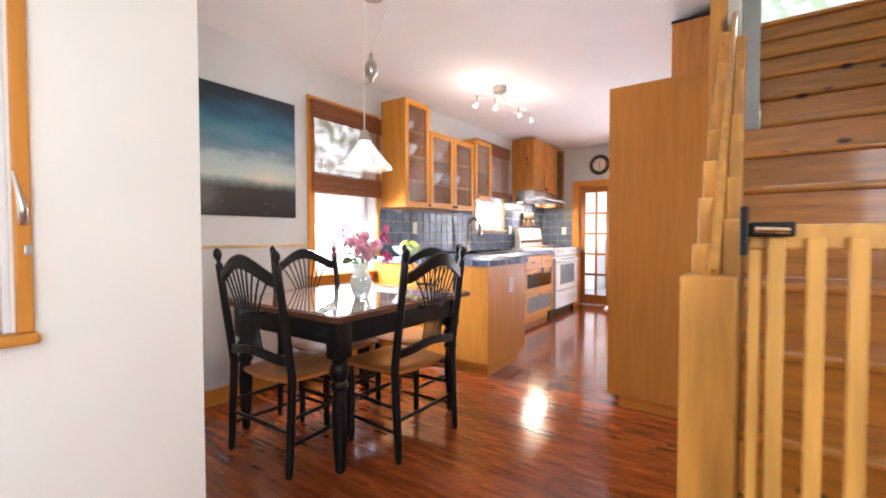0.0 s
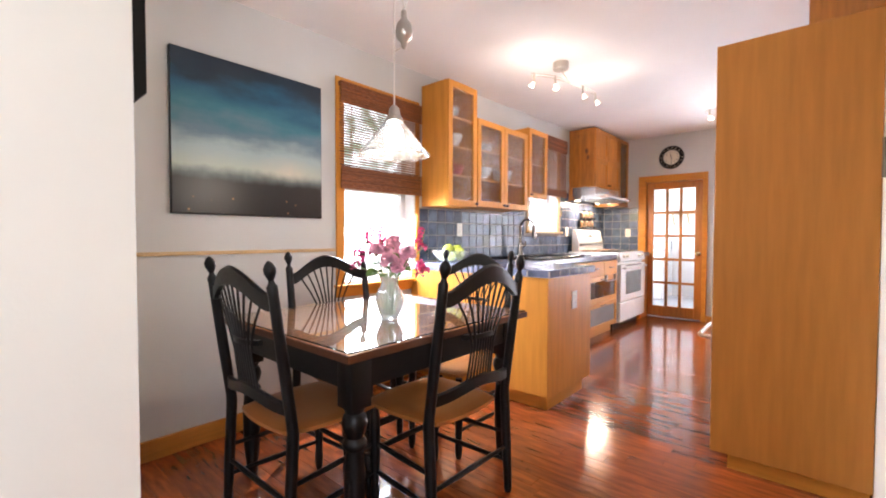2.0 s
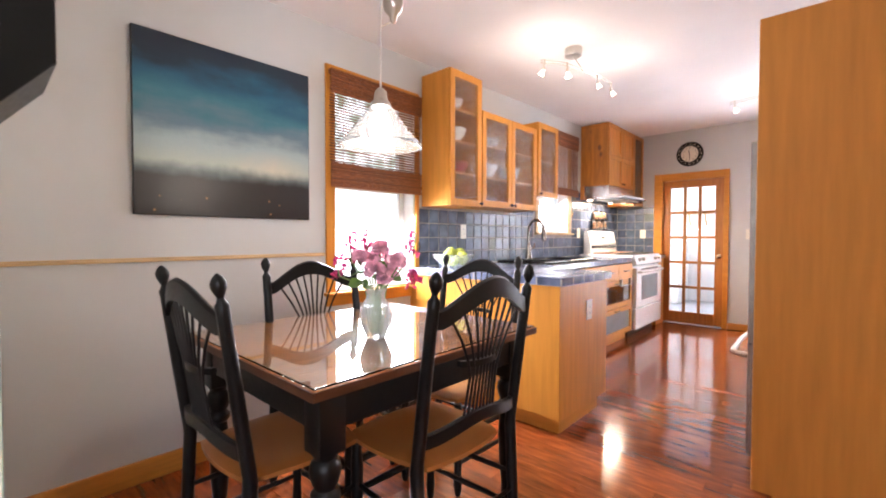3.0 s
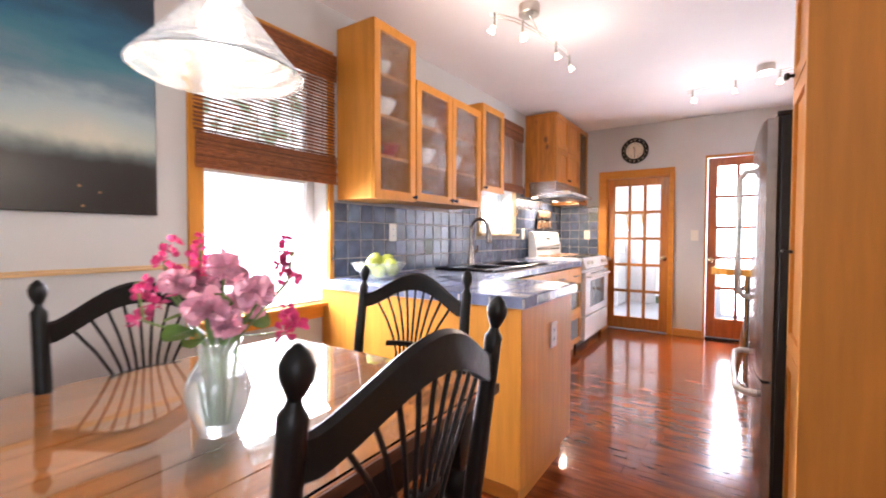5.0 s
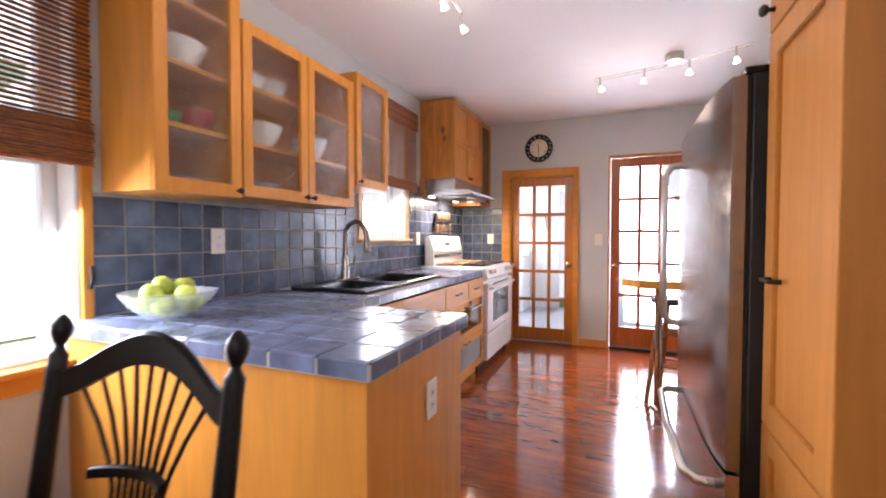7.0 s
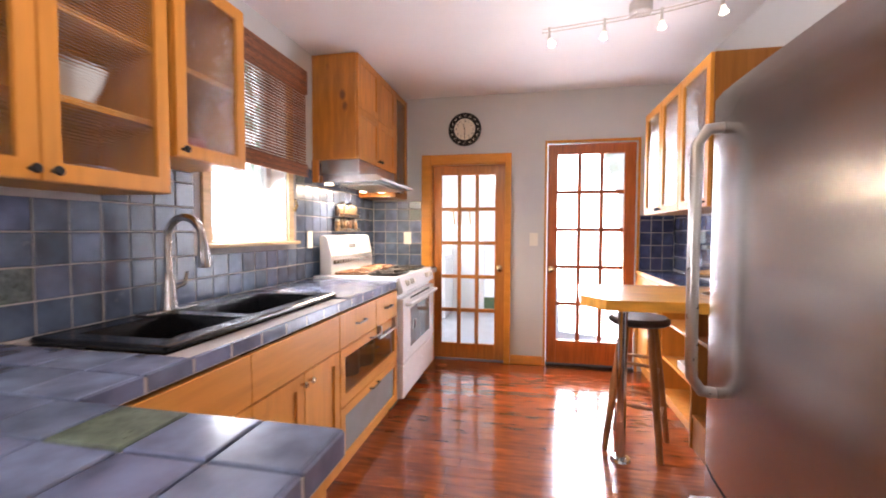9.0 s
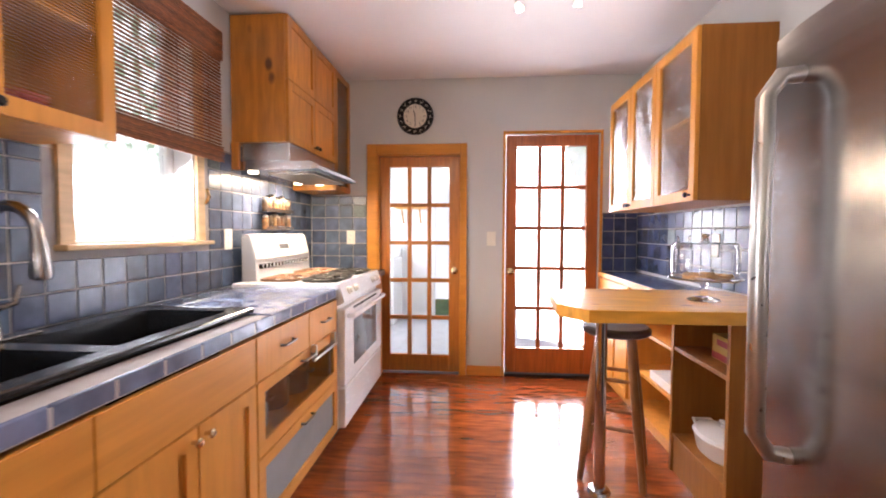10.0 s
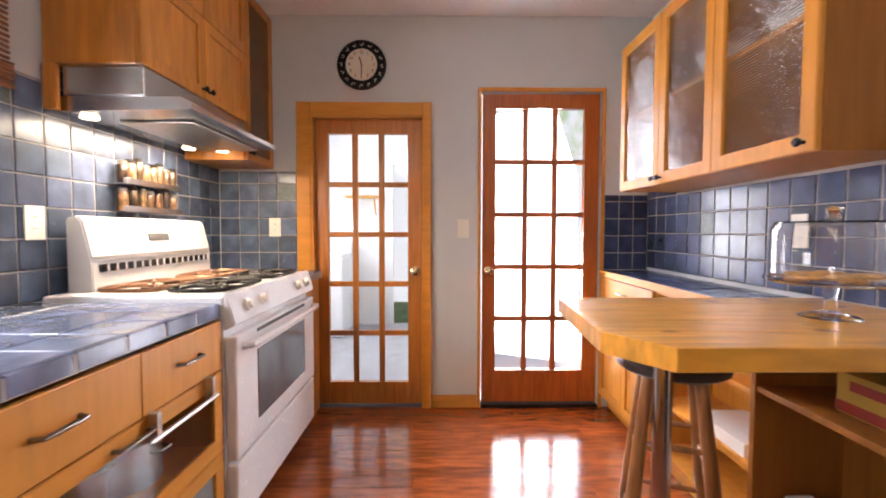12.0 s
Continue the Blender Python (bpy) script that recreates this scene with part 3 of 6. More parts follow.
trim("threshold", boxed(-0.9, -0.13, 6.97, 7.06, -0.004, 0.022, 0.006), "iron", "dark metal threshold under the back door")
trim("baseboard_north", boxed(-1.226, -0.927, 6.972, 6.989, 0, 0.085, 0.005), "baseboard", "golden wooden baseboard between the doors")
trim("baseboard_west", boxed(-2.599, -2.582, 0.76, 2.89, 0, 0.105, 0.006), "baseboard", "golden wooden baseboard along the dining wall")
trim("baseboard_dining", boxed(-2.58, -1.235, 0.741, 0.757, 0, 0.105, 0.006), "baseboard", "golden wooden baseboard")
bm = bmesh.new()
box(bm, -2.599, -2.586, 0.742, 2.178, 1.02, 1.032, 0.003)
box(bm, -2.599, -2.592, 0.742, 2.178, 1.0325, 1.04, 0.002)
trim("chair_rail", bm, "pale_wood", "thin natural wood chair rail on the dining wall")


# ---- windows and blinds ----
def wood_window(name, y0, y1, z0, z1, label, casing_l, casing_r, apron, upright="maple", level="maple_x"):
    w = thing(name, (-2.6, (y0 + y1) / 2, z0), label, "window", kind="structure")
    xf = -2.588
    part("casing", boxed(-2.599, xf + 0.006, y0 - casing_l, y0, z0 - 0.012, z1 + 0.05, 0.003), upright, w)
    part("casing", boxed(-2.599, xf + 0.006, y1, y1 + casing_r, z0 - 0.012, z1 + 0.05, 0.003), upright, w)
    part("head_casing", boxed(-2.599, xf + 0.005, y0 + 0.0005, y1 - 0.0005, z1, z1 + 0.05, 0.003), level, w)
    part("sill", boxed(-2.70, -2.545, y0 - casing_l - 0.012, y1 + casing_r + 0.02, z0 - 0.034, z0 - 0.0125, 0.005), level, w)
    if apron:
        part("apron", boxed(-2.599, -2.582, y0 - casing_l, y1 + casing_r, z0 - 0.10, z0 - 0.035, 0.004), level, w)
    for a, b in ((y0, y0 + 0.012), (y1 - 0.012, y1)):
        part("reveal", boxed(-2.775, -2.6, a, b, z0 - 0.011, z1, 0.001), "vinyl", w)
    for a, b, c, d in ((y0 + 0.0125, y0 + 0.06, z0 - 0.011, z1), (y1 - 0.06, y1 - 0.0125, z0 - 0.011, z1)):
        part("window_frame", boxed(-2.75, -2.70, a, b, c, d, 0.004), "vinyl", w)
    mid = (z0 + z1) / 2
    for c, d in ((z0 - 0.011, z0 + 0.04), (mid - 0.02, mid + 0.02), (z1 - 0.04, z1)):
        part("window_rail", boxed(-2.748, -2.702, y0 + 0.0605, y1 - 0.0605, c, d, 0.004), "vinyl", w)
    for c, d in ((z0 + 0.041, mid - 0.021), (mid + 0.021, z1 - 0.041)):
        g = part("pane", boxed(-2.727, -2.723, y0 + 0.061, y1 - 0.061, c, d), "glass", w)
        g.visible_shadow = False
    return w


win_a = wood_window("window_1", *WIN1, "white-framed dining window with golden wood casing and sill", 0.065, 0.035, True)
win_b = wood_window("window_2", *WIN2, "white-framed kitchen window over the sink with pale wood casing", 0.06, 0.06, False, "pale_wood", "pale_wood")
part("latch", tube(bmesh.new(), [(-2.575, 2.968, 1.02), (-2.565, 2.972, 1.06), (-2.568, 2.97, 1.10)], 0.008, 8), "iron", win_a)
part("latch", tube(bmesh.new(), [(-2.575, 5.49, 1.38), (-2.56, 5.50, 1.42), (-2.568, 5.49, 1.46)], 0.009, 8), "brass", win_b)

SLATS = {}


def slat_mesh(length, height):
    key = (round(length, 3), height)
    if key not in SLATS:
        bm = bmesh.new()
        tube(bm, [(0, -length / 2, 0), (0, length / 2, 0)], height / 2, 6)
        me = bpy.data.meshes.new("slat")
        bm.to_mesh(me)
        bm.free()
        me.materials.append(M["bamboo"])
        SLATS[key] = me
    return SLATS[key]


def blind(y0, y1, z_top, z_valance, z_fold, z_low, label):
    rng = random.Random(round(y0 * 100))
    b = thing("woven_wood_blind", (-2.565, (y0 + y1) / 2, z_top), label, "blind", "woven blinds")
    part("headrail", boxed(-2.581, -2.556, y0, y1, z_top - 0.03, z_top, 0.003), "bamboo", b)
    yc, z = (y0 + y1) / 2, z_top - 0.004

    def slat(x, zz, h):
        o = new("slat", slat_mesh(y1 - y0, h))
        o.parent = b
        o.location = Vector((x, yc + rng.uniform(-0.003, 0.003), zz)) - Vector(b.location)
        o.rotation_euler = (rng.uniform(-0.002, 0.002), 0, 0)
    while z > z_valance:
        slat(-2.547, z, 0.0085)
        z -= 0.0088
    z = z_top - 0.035
    while z > z_fold:
        slat(-2.563, z, 0.012)
        z -= 0.0175
    z = z_fold
    while z > z_low:
        slat(-2.545 - 0.006 * math.sin((z - z_low) * 60) ** 2, z, 0.0092)
        z -= 0.0098
    part("fold_back", boxed(-2.566, -2.556, y0 + 0.004, y1 - 0.004, z_low + 0.004, z_fold, 0.003), "bamboo", b)
    part("valance_back", boxed(-2.5555, -2.5535, y0 + 0.004, y1 - 0.004, z_valance, z_top - 0.004), "bamboo", b)
    for k in range(4):
        y = y0 + (y1 - y0) * (0.12 + 0.76 * k / 3)
        part("cord", tube(bmesh.new(), [(-2.558, y, z_top - 0.03), (-2.558, y, z_fold)], 0.0018, 5), "bamboo", b)


blind(2.2, 2.975, 2.175, 2.03, 1.60, 1.45, "dark brown woven wood blind, half raised over the dining window")
blind(4.69, 5.62, 2.33, 2.17, 1.70, 1.615, "dark brown woven wood blind, half raised over the kitchen window")

# living room window and its trim
w3 = thing("window_3", (-1.15, -0.3, 0.86), "living room window with a golden wood casing and sill", "window", kind="structure")
part("casing", boxed(-1.149, -1.125, 0.346, 0.378, 0.8605, 2.075, 0.004), "maple", w3)
part("casing", boxed(-1.149, -1.125, -0.94, -0.905, 0.8605, 2.075, 0.004), "maple", w3)
part("head_casing", boxed(-1.149, -1.127, -0.9045, 0.3455, 2.0, 2.075, 0.004), "maple", w3)
part("sill", boxed(-1.25, -1.10, -0.96, 0.385, 0.832, 0.86, 0.008), "maple_x", w3)
part("jamb", boxed(-1.295, -1.1505, 0.325, 0.3395, 0.86, 2.0, 0.002), "vinyl", w3)
part("sash", boxed(-1.215, -1.175, 0.27, 0.3245, 0.87, 2.0, 0.004), "maple", w3)
part("sash_rail", boxed(-1.215, -1.175, -0.88, 0.2695, 0.862, 0.92, 0.004), "maple", w3)
g = part("pane", boxed(-1.197, -1.193, -0.88, 0.269, 0.921, 1.99), "glass", w3)
g.visible_shadow = False
bm = tube(bmesh.new(), [(-1.124, 0.362, 1.13), (-1.112, 0.36, 1.14), (-1.105, 0.358, 1.165), (-1.112, 0.354, 1.195), (-1.118, 0.345, 1.25)], [0.010, 0.011, 0.010, 0.006, 0.003], 10)
part("latch", bm, "nickel", w3, "metal window catch", smooth=True)
w3.location += Vector((-0.088, -0.05, 0))
part("catch_plate", boxed(-1.125, -1.121, 0.362, 0.377, 1.05, 1.075, 0.002), "nickel", w3)
bm = bmesh.new()
box(bm, -1.89, -1.58, 0.741, 0.85, 1.53, 2.15, 0.004)
for v in list(bm.verts):
    if v.co.z < 1.7 and v.co.y < 0.78:
        v.co.z -= 0.12
tagged(part("wall_speaker", bm, "black_paint"), "black wedge-shaped loudspeaker fixed to the dining wall", "speaker")


# ---- staircase ----
def tread_z(n):
    return 0.187 * n


def tread_y(n):
    return 2.57 + 0.221 * (n - 8)


stairs = thing("staircase", (0.7, 1.0, 0), "knotty pine staircase with closed risers and rounded nosings", "stairs", kind="structure")
TX0, TX1 = 0.275, 1.195
for n in range(1, 15):
    y, z = tread_y(n), tread_z(n)
    bm = bmesh.new()
    box(bm, 0.212 if n < 7 else 0.196 if n < 9 else TX0 + 0.001, TX1, y, y + 0.262, z - 0.032, z, 0.012)
    part("tread", bm, "knotty_x", stairs)
    part("riser", boxed(0.214 if n < 7 else 0.197 if n < 10 else TX0 + 0.002, TX1, y + 0.03, y + 0.05, z - 0.187 + 0.0005, z - 0.0325), "knotty_x", stairs)
bm = bmesh.new()
vs = []
for x in (0.207, 0.2115):
    vs.append([bm.verts.new((x, y, z)) for y, z in ((1.06, 0.005), (2.42, 0.005), (2.42, 1.02), (1.06, 0.09))])
bm.faces.new(vs[0]), bm.faces.new(vs[1][::-1])
for i in range(4):
    bm.faces.new((vs[0][i], vs[1][i], vs[1][(i + 1) % 4], vs[0][(i + 1) % 4]))
part("stringer", bm, "knotty_z", stairs)
part("end_board", boxed(0.068, 0.137, 2.43, 2.4495, 1.28, 2.6, 0.003), "knotty_z", stairs)
structure("upper_landing", boxed(0.275, 1.195, 4.2, 6.0, 2.55, 2.62), "knotty_x", "wooden landing at the head of the stairs", "floor")
wall("wall_upper", "y", 5.85, 6.0, 0.275, 1.2, 2.62, 5.2, [(0.32, 1.12, 3.1, 4.3)], "wall_cream", "cream upper wall with a stair window")
structure("upper_ceiling", boxed(-1.373, 1.35, -3.0, 6.0, 5.2, 5.3), "ceiling", "white ceiling over the staircase", "ceiling")
wall("wall_upper_side", "x", 0.19, 0.27, 0.62, 6.0, TOP + 0.001, 5.2, [], "wall_cream", "cream upper wall beside the stairs")

rail = thing("stair_railing", (0.2, 1.1, 0), "pine stair railing with a square newel and flat pickets", "railing")
part("newel", boxed(0.108, 0.209, 1.07, 1.16, 0.0, 1.012, 0.006), "knotty_z", rail)
slope = 0.187 / 0.228
L = 1.32
bm = bmesh.new()
box(bm, 0.1555, 0.1755, -0.04, L * math.hypot(1, slope), -0.09, 0.03, 0.006, m=Matrix.Translation((0, 1.165, 1.03)) @ pose(0, 0, 0, math.degrees(math.atan(slope))))
part("handrail", bm, "knotty_z", rail)


def picket(x0, x1, y):
    """A flat picket whose square top stands a little over the rail."""
    top_z = 1.10 + 0.8 * (y - 1.2)
    part("picket", boxed(x0, x1, y, y + 0.07, max(0.12, (y - 1.0) * slope - 0.02), top_z, 0.004), "knotty_z", rail)


for k in range(9):
    picket(0.1205, 0.155, 1.17 + 0.142 * k)
    if k < 8:
        picket(0.176, 0.2105, 1.24 + 0.142 * k)
gate = thing("stair_gate", (0.6, 0.95, 0), "pale wooden slatted safety gate closing the stair foot", "gate")
part("top_rail", boxed(0.222, 1.15, 0.935, 0.965, 1.072, 1.112, 0.004), "pine", gate)
part("bottom_rail", boxed(0.222, 1.15, 0.935, 0.965, 0.06, 0.10, 0.004), "pine", gate)
for k in range(17):
    x = 0.249 + 0.049 * k
    part("slat", boxed(x, x + 0.023, 0.922, 0.9345, 0.02, 1.092, 0.003), "pine", gate)
part("slat_end", boxed(0.224, 0.242, 0.936, 0.964, 0.0, 1.071, 0.003), "pine", gate)
lat = part("latch", boxed(0.2115, 0.2235, 0.905, 0.934, 1.062, 1.142, 0.003), "iron", gate, "dark iron gate latch")
part("latch_arm", boxed(0.2236, 0.284, 0.912, 0.9215, 1.092, 1.116, 0.003), "iron", gate)
part("latch_bolt", tube(bmesh.new(), [(0.232, 0.909, 1.104), (0.276, 0.909, 1.102)], 0.0055, 8), "brass", gate)
bolt = thing("door_bolt", (0.065, 2.7, 1.5), "dark metal slide bolt on the wall end", "bolt")
part("plate", boxed(0.062, 0.0695, 2.625, 2.645, 1.42, 1.66, 0.002), "nickel", bolt)
part("barrel", tube(bmesh.new(), [(0.055, 2.635, 1.33), (0.055, 2.635, 1.47)], 0.010, 8), "pewter", bolt)


# ---- kitchen cabinets ----
def knob(parent, at, direction, mat="iron", label=""):
    """A small turned knob that points along direction ('x' or '-x')."""
    bm = bmesh.new()
    lathe(bm, [(0.006, 0), (0.005, 0.012), (0.012, 0.017), (0.014, 0.024), (0.009, 0.030)], sides=12)
    bmesh.ops.transform(bm, matrix=Matrix.Translation(at) @ pose(0, 0, 0, 0, 90 if direction == "x" else -90), verts=bm.verts)
    return part("knob", bm, mat, parent, label, smooth=True)


def pull(parent, x, y, z, half, sign, mat="pewter"):
    """A level bar pull on a front that faces along sign."""
    bm = tube(bmesh.new(), [(x, y - half, z), (x + sign * 0.022, y - half + 0.006, z), (x + sign * 0.026, y, z + 0.002), (x + sign * 0.022, y + half - 0.006, z), (x, y + half, z)],
              [0.006, 0.005, 0.006, 0.005, 0.006], 8)
    return part("pull", bm, mat, parent, "dull metal bar pull", smooth=True)


def carcass(parent, wood, x0, x1, y0, y1, z0, z1, t=0.016, front=1):
    """The five boards of an open box whose open side faces +x (front=1) or -x."""
    part("side_panel", boxed(x0, x1, y0, y0 + t, z0, z1, 0.0015), wood, parent)
    part("side_panel", boxed(x0, x1, y1 - t, y1, z0, z1, 0.0015), wood, parent)
    part("bottom_panel", boxed(x0, x1, y0 + t, y1 - t, z0, z0 + t), wood, parent)
    part("top_panel", boxed(x0, x1, y0 + t, y1 - t, z1 - t, z1), wood, parent)
    xb = (x0, x0 + 0.006) if front > 0 else (x1 - 0.006, x1)
    part("back_panel", boxed(*xb, y0 + t, y1 - t, z0 + t, z1 - t), wood, parent)


def ring(x0, x1, y0, y1, z0, z1, f, f_top=None, f_low=None, bevel=0.0025):
    """A rectangular frame in one piece, its members f wide, in the plane of y and z."""
    ft, fl_ = f_top or f, f_low or f
    bm = bmesh.new()
    loops = []
    for x in (x0, x1):
        outer = [bm.verts.new((x, y, z)) for y, z in ((y0, z0), (y1, z0), (y1, z1), (y0, z1))]
        inner = [bm.verts.new((x, y, z)) for y, z in ((y0 + f, z0 + fl_), (y1 - f, z0 + fl_), (y1 - f, z1 - ft), (y0 + f, z1 - ft))]
        loops.append((outer, inner))
    (oa, ia), (ob_, ib) = loops
    for k in range(4):
        j = (k + 1) % 4
        bm.faces.new((oa[k], oa[j], ia[j], ia[k]))
        bm.faces.new((ob_[k], ib[k], ib[j], ob_[j]))
        bm.faces.new((oa[k], ob_[k], ob_[j], oa[j]))
        bm.faces.new((ia[k], ia[j], ib[j], ib[k]))
    bmesh.ops.recalc_face_normals(bm, faces=bm.faces)
    sharp = [e for e in bm.edges if e.calc_face_angle(0) > 0.5]
    bmesh.ops.bevel(bm, geom=sharp, offset=bevel, segments=2, affect="EDGES")
    return bm


def glass_door(parent, xf, sign, y0, y1, z0, z1, knob_y, knob_z, frame=0.052, wood="maple"):
    t = 0.02
    xs = sorted((xf, xf + sign * t))
    d = part("door", ring(*xs, y0, y1, z0, z1, frame), wood, parent)
    xm = xf + sign * 0.009
    part("pane", boxed(xm - 0.002, xm + 0.002, y0 + frame - 0.004, y1 - frame + 0.004, z0 + frame - 0.004, z1 - frame + 0.004), "reeded", d, "ribbed glass pane").visible_shadow = False
    knob(d, (xf + sign * t, knob_y, knob_z), "x" if sign > 0 else "-x")
    return d


def panel_door(parent, xf, sign, y0, y1, z0, z1, frame=0.055, wood="maple"):
    """A framed door with a sunk flat panel."""
    t = 0.02
    xs = sorted((xf, xf + sign * t))
    d = part("door", ring(*xs, y0, y1, z0, z1, frame), wood, parent)
    xp = sorted((xf + sign * 0.002, xf + sign * 0.010))
    part("panel", boxed(*xp, y0 + frame - 0.001, y1 - frame + 0.001, z0 + frame - 0.001, z1 - frame + 0.001), wood, d)
    return d


def upper_cabinet(y0, y1, z0, z1, doors, knobs, shelves, label, x_wall=-2.592, x_front=-2.32, sign=1, wood="maple", side=None):
    c = thing("wall_cabinet", ((x_wall + x_front) / 2, (y0 + y1) / 2, z0), label, "cabinet", "glass-front wall cabinets")
    xs = sorted((x_wall, x_front))
    carcass(c, side or wood, *xs, y0, y1, z0, z1, front=sign)
    for z in shelves:
        part("shelf", boxed(xs[0] + 0.01, xs[1] - 0.012, y0 + 0.017, y1 - 0.017, z - 0.009, z + 0.009, 0.001), wood, c)
    for (a, b), ky in zip(doors, knobs):
        glass_door(c, x_front + sign * 0.001, sign, a + 0.0015, b - 0.0015, z0 + 0.001, z1 - 0.001, ky, z0 + 0.028, wood=wood)
    return c


cab_a = upper_cabinet(3.02, 3.392, 1.37, 2.355, [(3.02, 3.392)], [3.366], (1.62, 1.85, 2.08), "tall maple wall cabinet with a ribbed glass door and dishes")
cab_b = upper_cabinet(3.40, 4.222, 1.38, 2.13, [(3.40, 3.811), (3.811, 4.222)], [3.785, 3.838], (1.62, 1.87), "maple wall cabinet with two ribbed glass doors over the tiles")
cab_c = upper_cabinet(4.25, 4.632, 1.52, 2.21, [(4.25, 4.632)], [4.275], (1.86,), "short maple wall cabinet with a ribbed glass door beside the window")
cab_d = upper_cabinet(5.365, 6.62, 1.385, 2.172, [(5.365, 5.81), (5.81, 6.2), (6.2, 6.62)], [5.40, 6.175, 6.225], (1.78,),
                      "maple wall cabinet with three ribbed glass doors over the bar", 0.188, -0.138, -1, side="maple_shaded")


# hood cabinet
hc = thing("hood_cabinet", (-2.42, 6.37, 1.56), "knotty maple cabinet enclosing the range hood", "cabinet")
part("side_panel", boxed(-2.592, -2.262, 5.77, 5.792, 1.762, 2.50, 0.002), "knotty_cab", hc)
part("wall_strip", boxed(-2.592, -2.545, 5.765, 5.785, 1.60, 1.7615, 0.002), "knotty_cab", hc)
part("carcass", boxed(-2.592, -2.262, 5.793, 6.61, 1.762, 2.50), "knotty_cab", hc)
for a, b in ((5.772, 6.19), (6.193, 6.608)):
    for c, d in ((1.764, 2.125), (2.129, 2.498)):
        dr = panel_door(hc, -2.261, 1, a, b, c, d, 0.05, "knotty_cab")
        if c < 2:
            knob(dr, (-2.241, 6.165 if a < 6 else 6.218, 1.80), "x")
carcass(hc, "knotty_cab", -2.592, -2.262, 6.612, 6.986, 1.56, 2.50)
for z in (1.80, 2.03, 2.26):
    part("shelf", boxed(-2.58, -2.275, 6.63, 6.968, z - 0.008, z + 0.008), "maple", hc)
glass_door(hc, -2.261, 1, 6.613, 6.985, 1.561, 2.499, 6.64, 1.60, 0.045, "knotty_cab")

hood = thing("range_hood", (-2.35, 6.2, 1.6), "brushed stainless range hood with lit lamps under the cabinet", "range hood")
part("housing", boxed(-2.54, -2.247, 5.79, 6.60, 1.655, 1.7605, 0.003), "steel", hood)
bm = bmesh.new()
prof = [(-2.585, 1.60), (-2.585, 1.654), (-2.12, 1.654), (-2.085, 1.632), (-2.085, 1.612), (-2.12, 1.608)]
rings = [[bm.verts.new((x, y, z)) for x, z in prof] for y in (5.80, 6.605)]
for i in range(len(prof)):
    j = (i + 1) % len(prof)
    bm.faces.new((rings[0][i], rings[0][j], rings[1][j], rings[1][i]))
bm.faces.new(rings[0]), bm.faces.new(rings[1][::-1])
part("visor", bm, "steel", hood)
part("filter", boxed(-2.46, -2.16, 5.95, 6.55, 1.594, 1.601, 0.002), "nickel", hood)
for x, y in ((-2.52, 5.88), (-2.5, 6.50), (-2.36, 6.57)):
    part("lamp", lathe(bmesh.new(), [(0.03, 0), (0.03, 0.006)], (x, y, 1.593), 14), "hood_bulb", hood)
lamp("hood_light", "AREA", look((-2.38, 6.15, 1.585), (-2.38, 6.15, 0)), 24.0, (1, 0.80, 0.55), 0.2, 0.5)


# base cabinets along the west wall
def drawer_front(parent, y0, y1, z0, z1, x=-1.952):
    return part("drawer", boxed(x, x + 0.02, y0 + 0.0015, y1 - 0.0015, z0, z1, 0.003), "maple", parent)


XF = -1.953
base_a = thing("sink_cabinet", (-2.27, 4.2, 0), "maple sink base cabinet with panelled doors", "cabinet", "base cabinets")
part("carcass", boxed(-2.592, XF, 3.60, 4.795, 0.09, 0.72, 0.001), "maple", base_a)
part("kick", boxed(-2.592, XF - 0.05, 3.60, 4.795, 0.001, 0.0895), "maple_x", base_a)
for y0, y1 in ((3.60, 4.14), (4.14, 4.795)):
    part("false_front", boxed(XF + 0.001, XF + 0.021, y0 + 0.0015, y1 - 0.0015, 0.685, 0.852, 0.003), "maple_x", base_a)
for y0, y1, ky in ((3.60, 4.14, 4.11), (4.14, 4.47, 4.442), (4.47, 4.795, 4.50)):
    d = panel_door(base_a, XF + 0.001, 1, y0 + 0.0015, y1 - 0.0015, 0.095, 0.681)
    knob(d, (XF + 0.021, ky, 0.645), "x", "brass")
base_b = thing("drawer_cabinet", (-2.27, 5.24, 0), "maple drawer cabinet with two glass-fronted drawers", "cabinet", "base cabinets")
carcass(base_b, "maple", -2.592, XF, 4.798, 5.688, 0.09, 0.715)
part("kick", boxed(-2.592, XF - 0.05, 4.798, 5.688, 0.001, 0.0895), "maple_x", base_b)
for y0, y1 in ((4.798, 5.285), (5.285, 5.688)):
    d = drawer_front(base_b, y0, y1, 0.685, 0.852, XF + 0.001)
    pull(d, XF + 0.021, (y0 + y1) / 2, 0.775, 0.055, 1)
part("drawer_bottom", boxed(-2.57, XF - 0.004, 4.82, 5.67, 0.40, 0.412), "maple", base_b)
for z0, z1, mat in ((0.395, 0.681, "reeded_clear"), (0.095, 0.391, "pane_reflect")):
    d = part("drawer", ring(XF + 0.001, XF + 0.021, 4.80, 5.686, z0, z1, 0.057, 0.05, 0.055), "maple_x", base_b)
    part("pane", boxed(XF + 0.008, XF + 0.012, 4.857, 5.635, z0 + 0.052, z1 - 0.047), mat, d, "glass drawer front")
    pull(d, XF + 0.021, 5.24, z1 - 0.03, 0.06, 1)
hook = thing("towel_bar", (-1.93, 5.45, 0.62), "chrome over-drawer towel bar", "towel bar")
part("bar", tube(bmesh.new(), [(-1.905, 5.27, 0.625), (-1.905, 5.60, 0.625)], 0.007, 8), "nickel", hook, smooth=True)
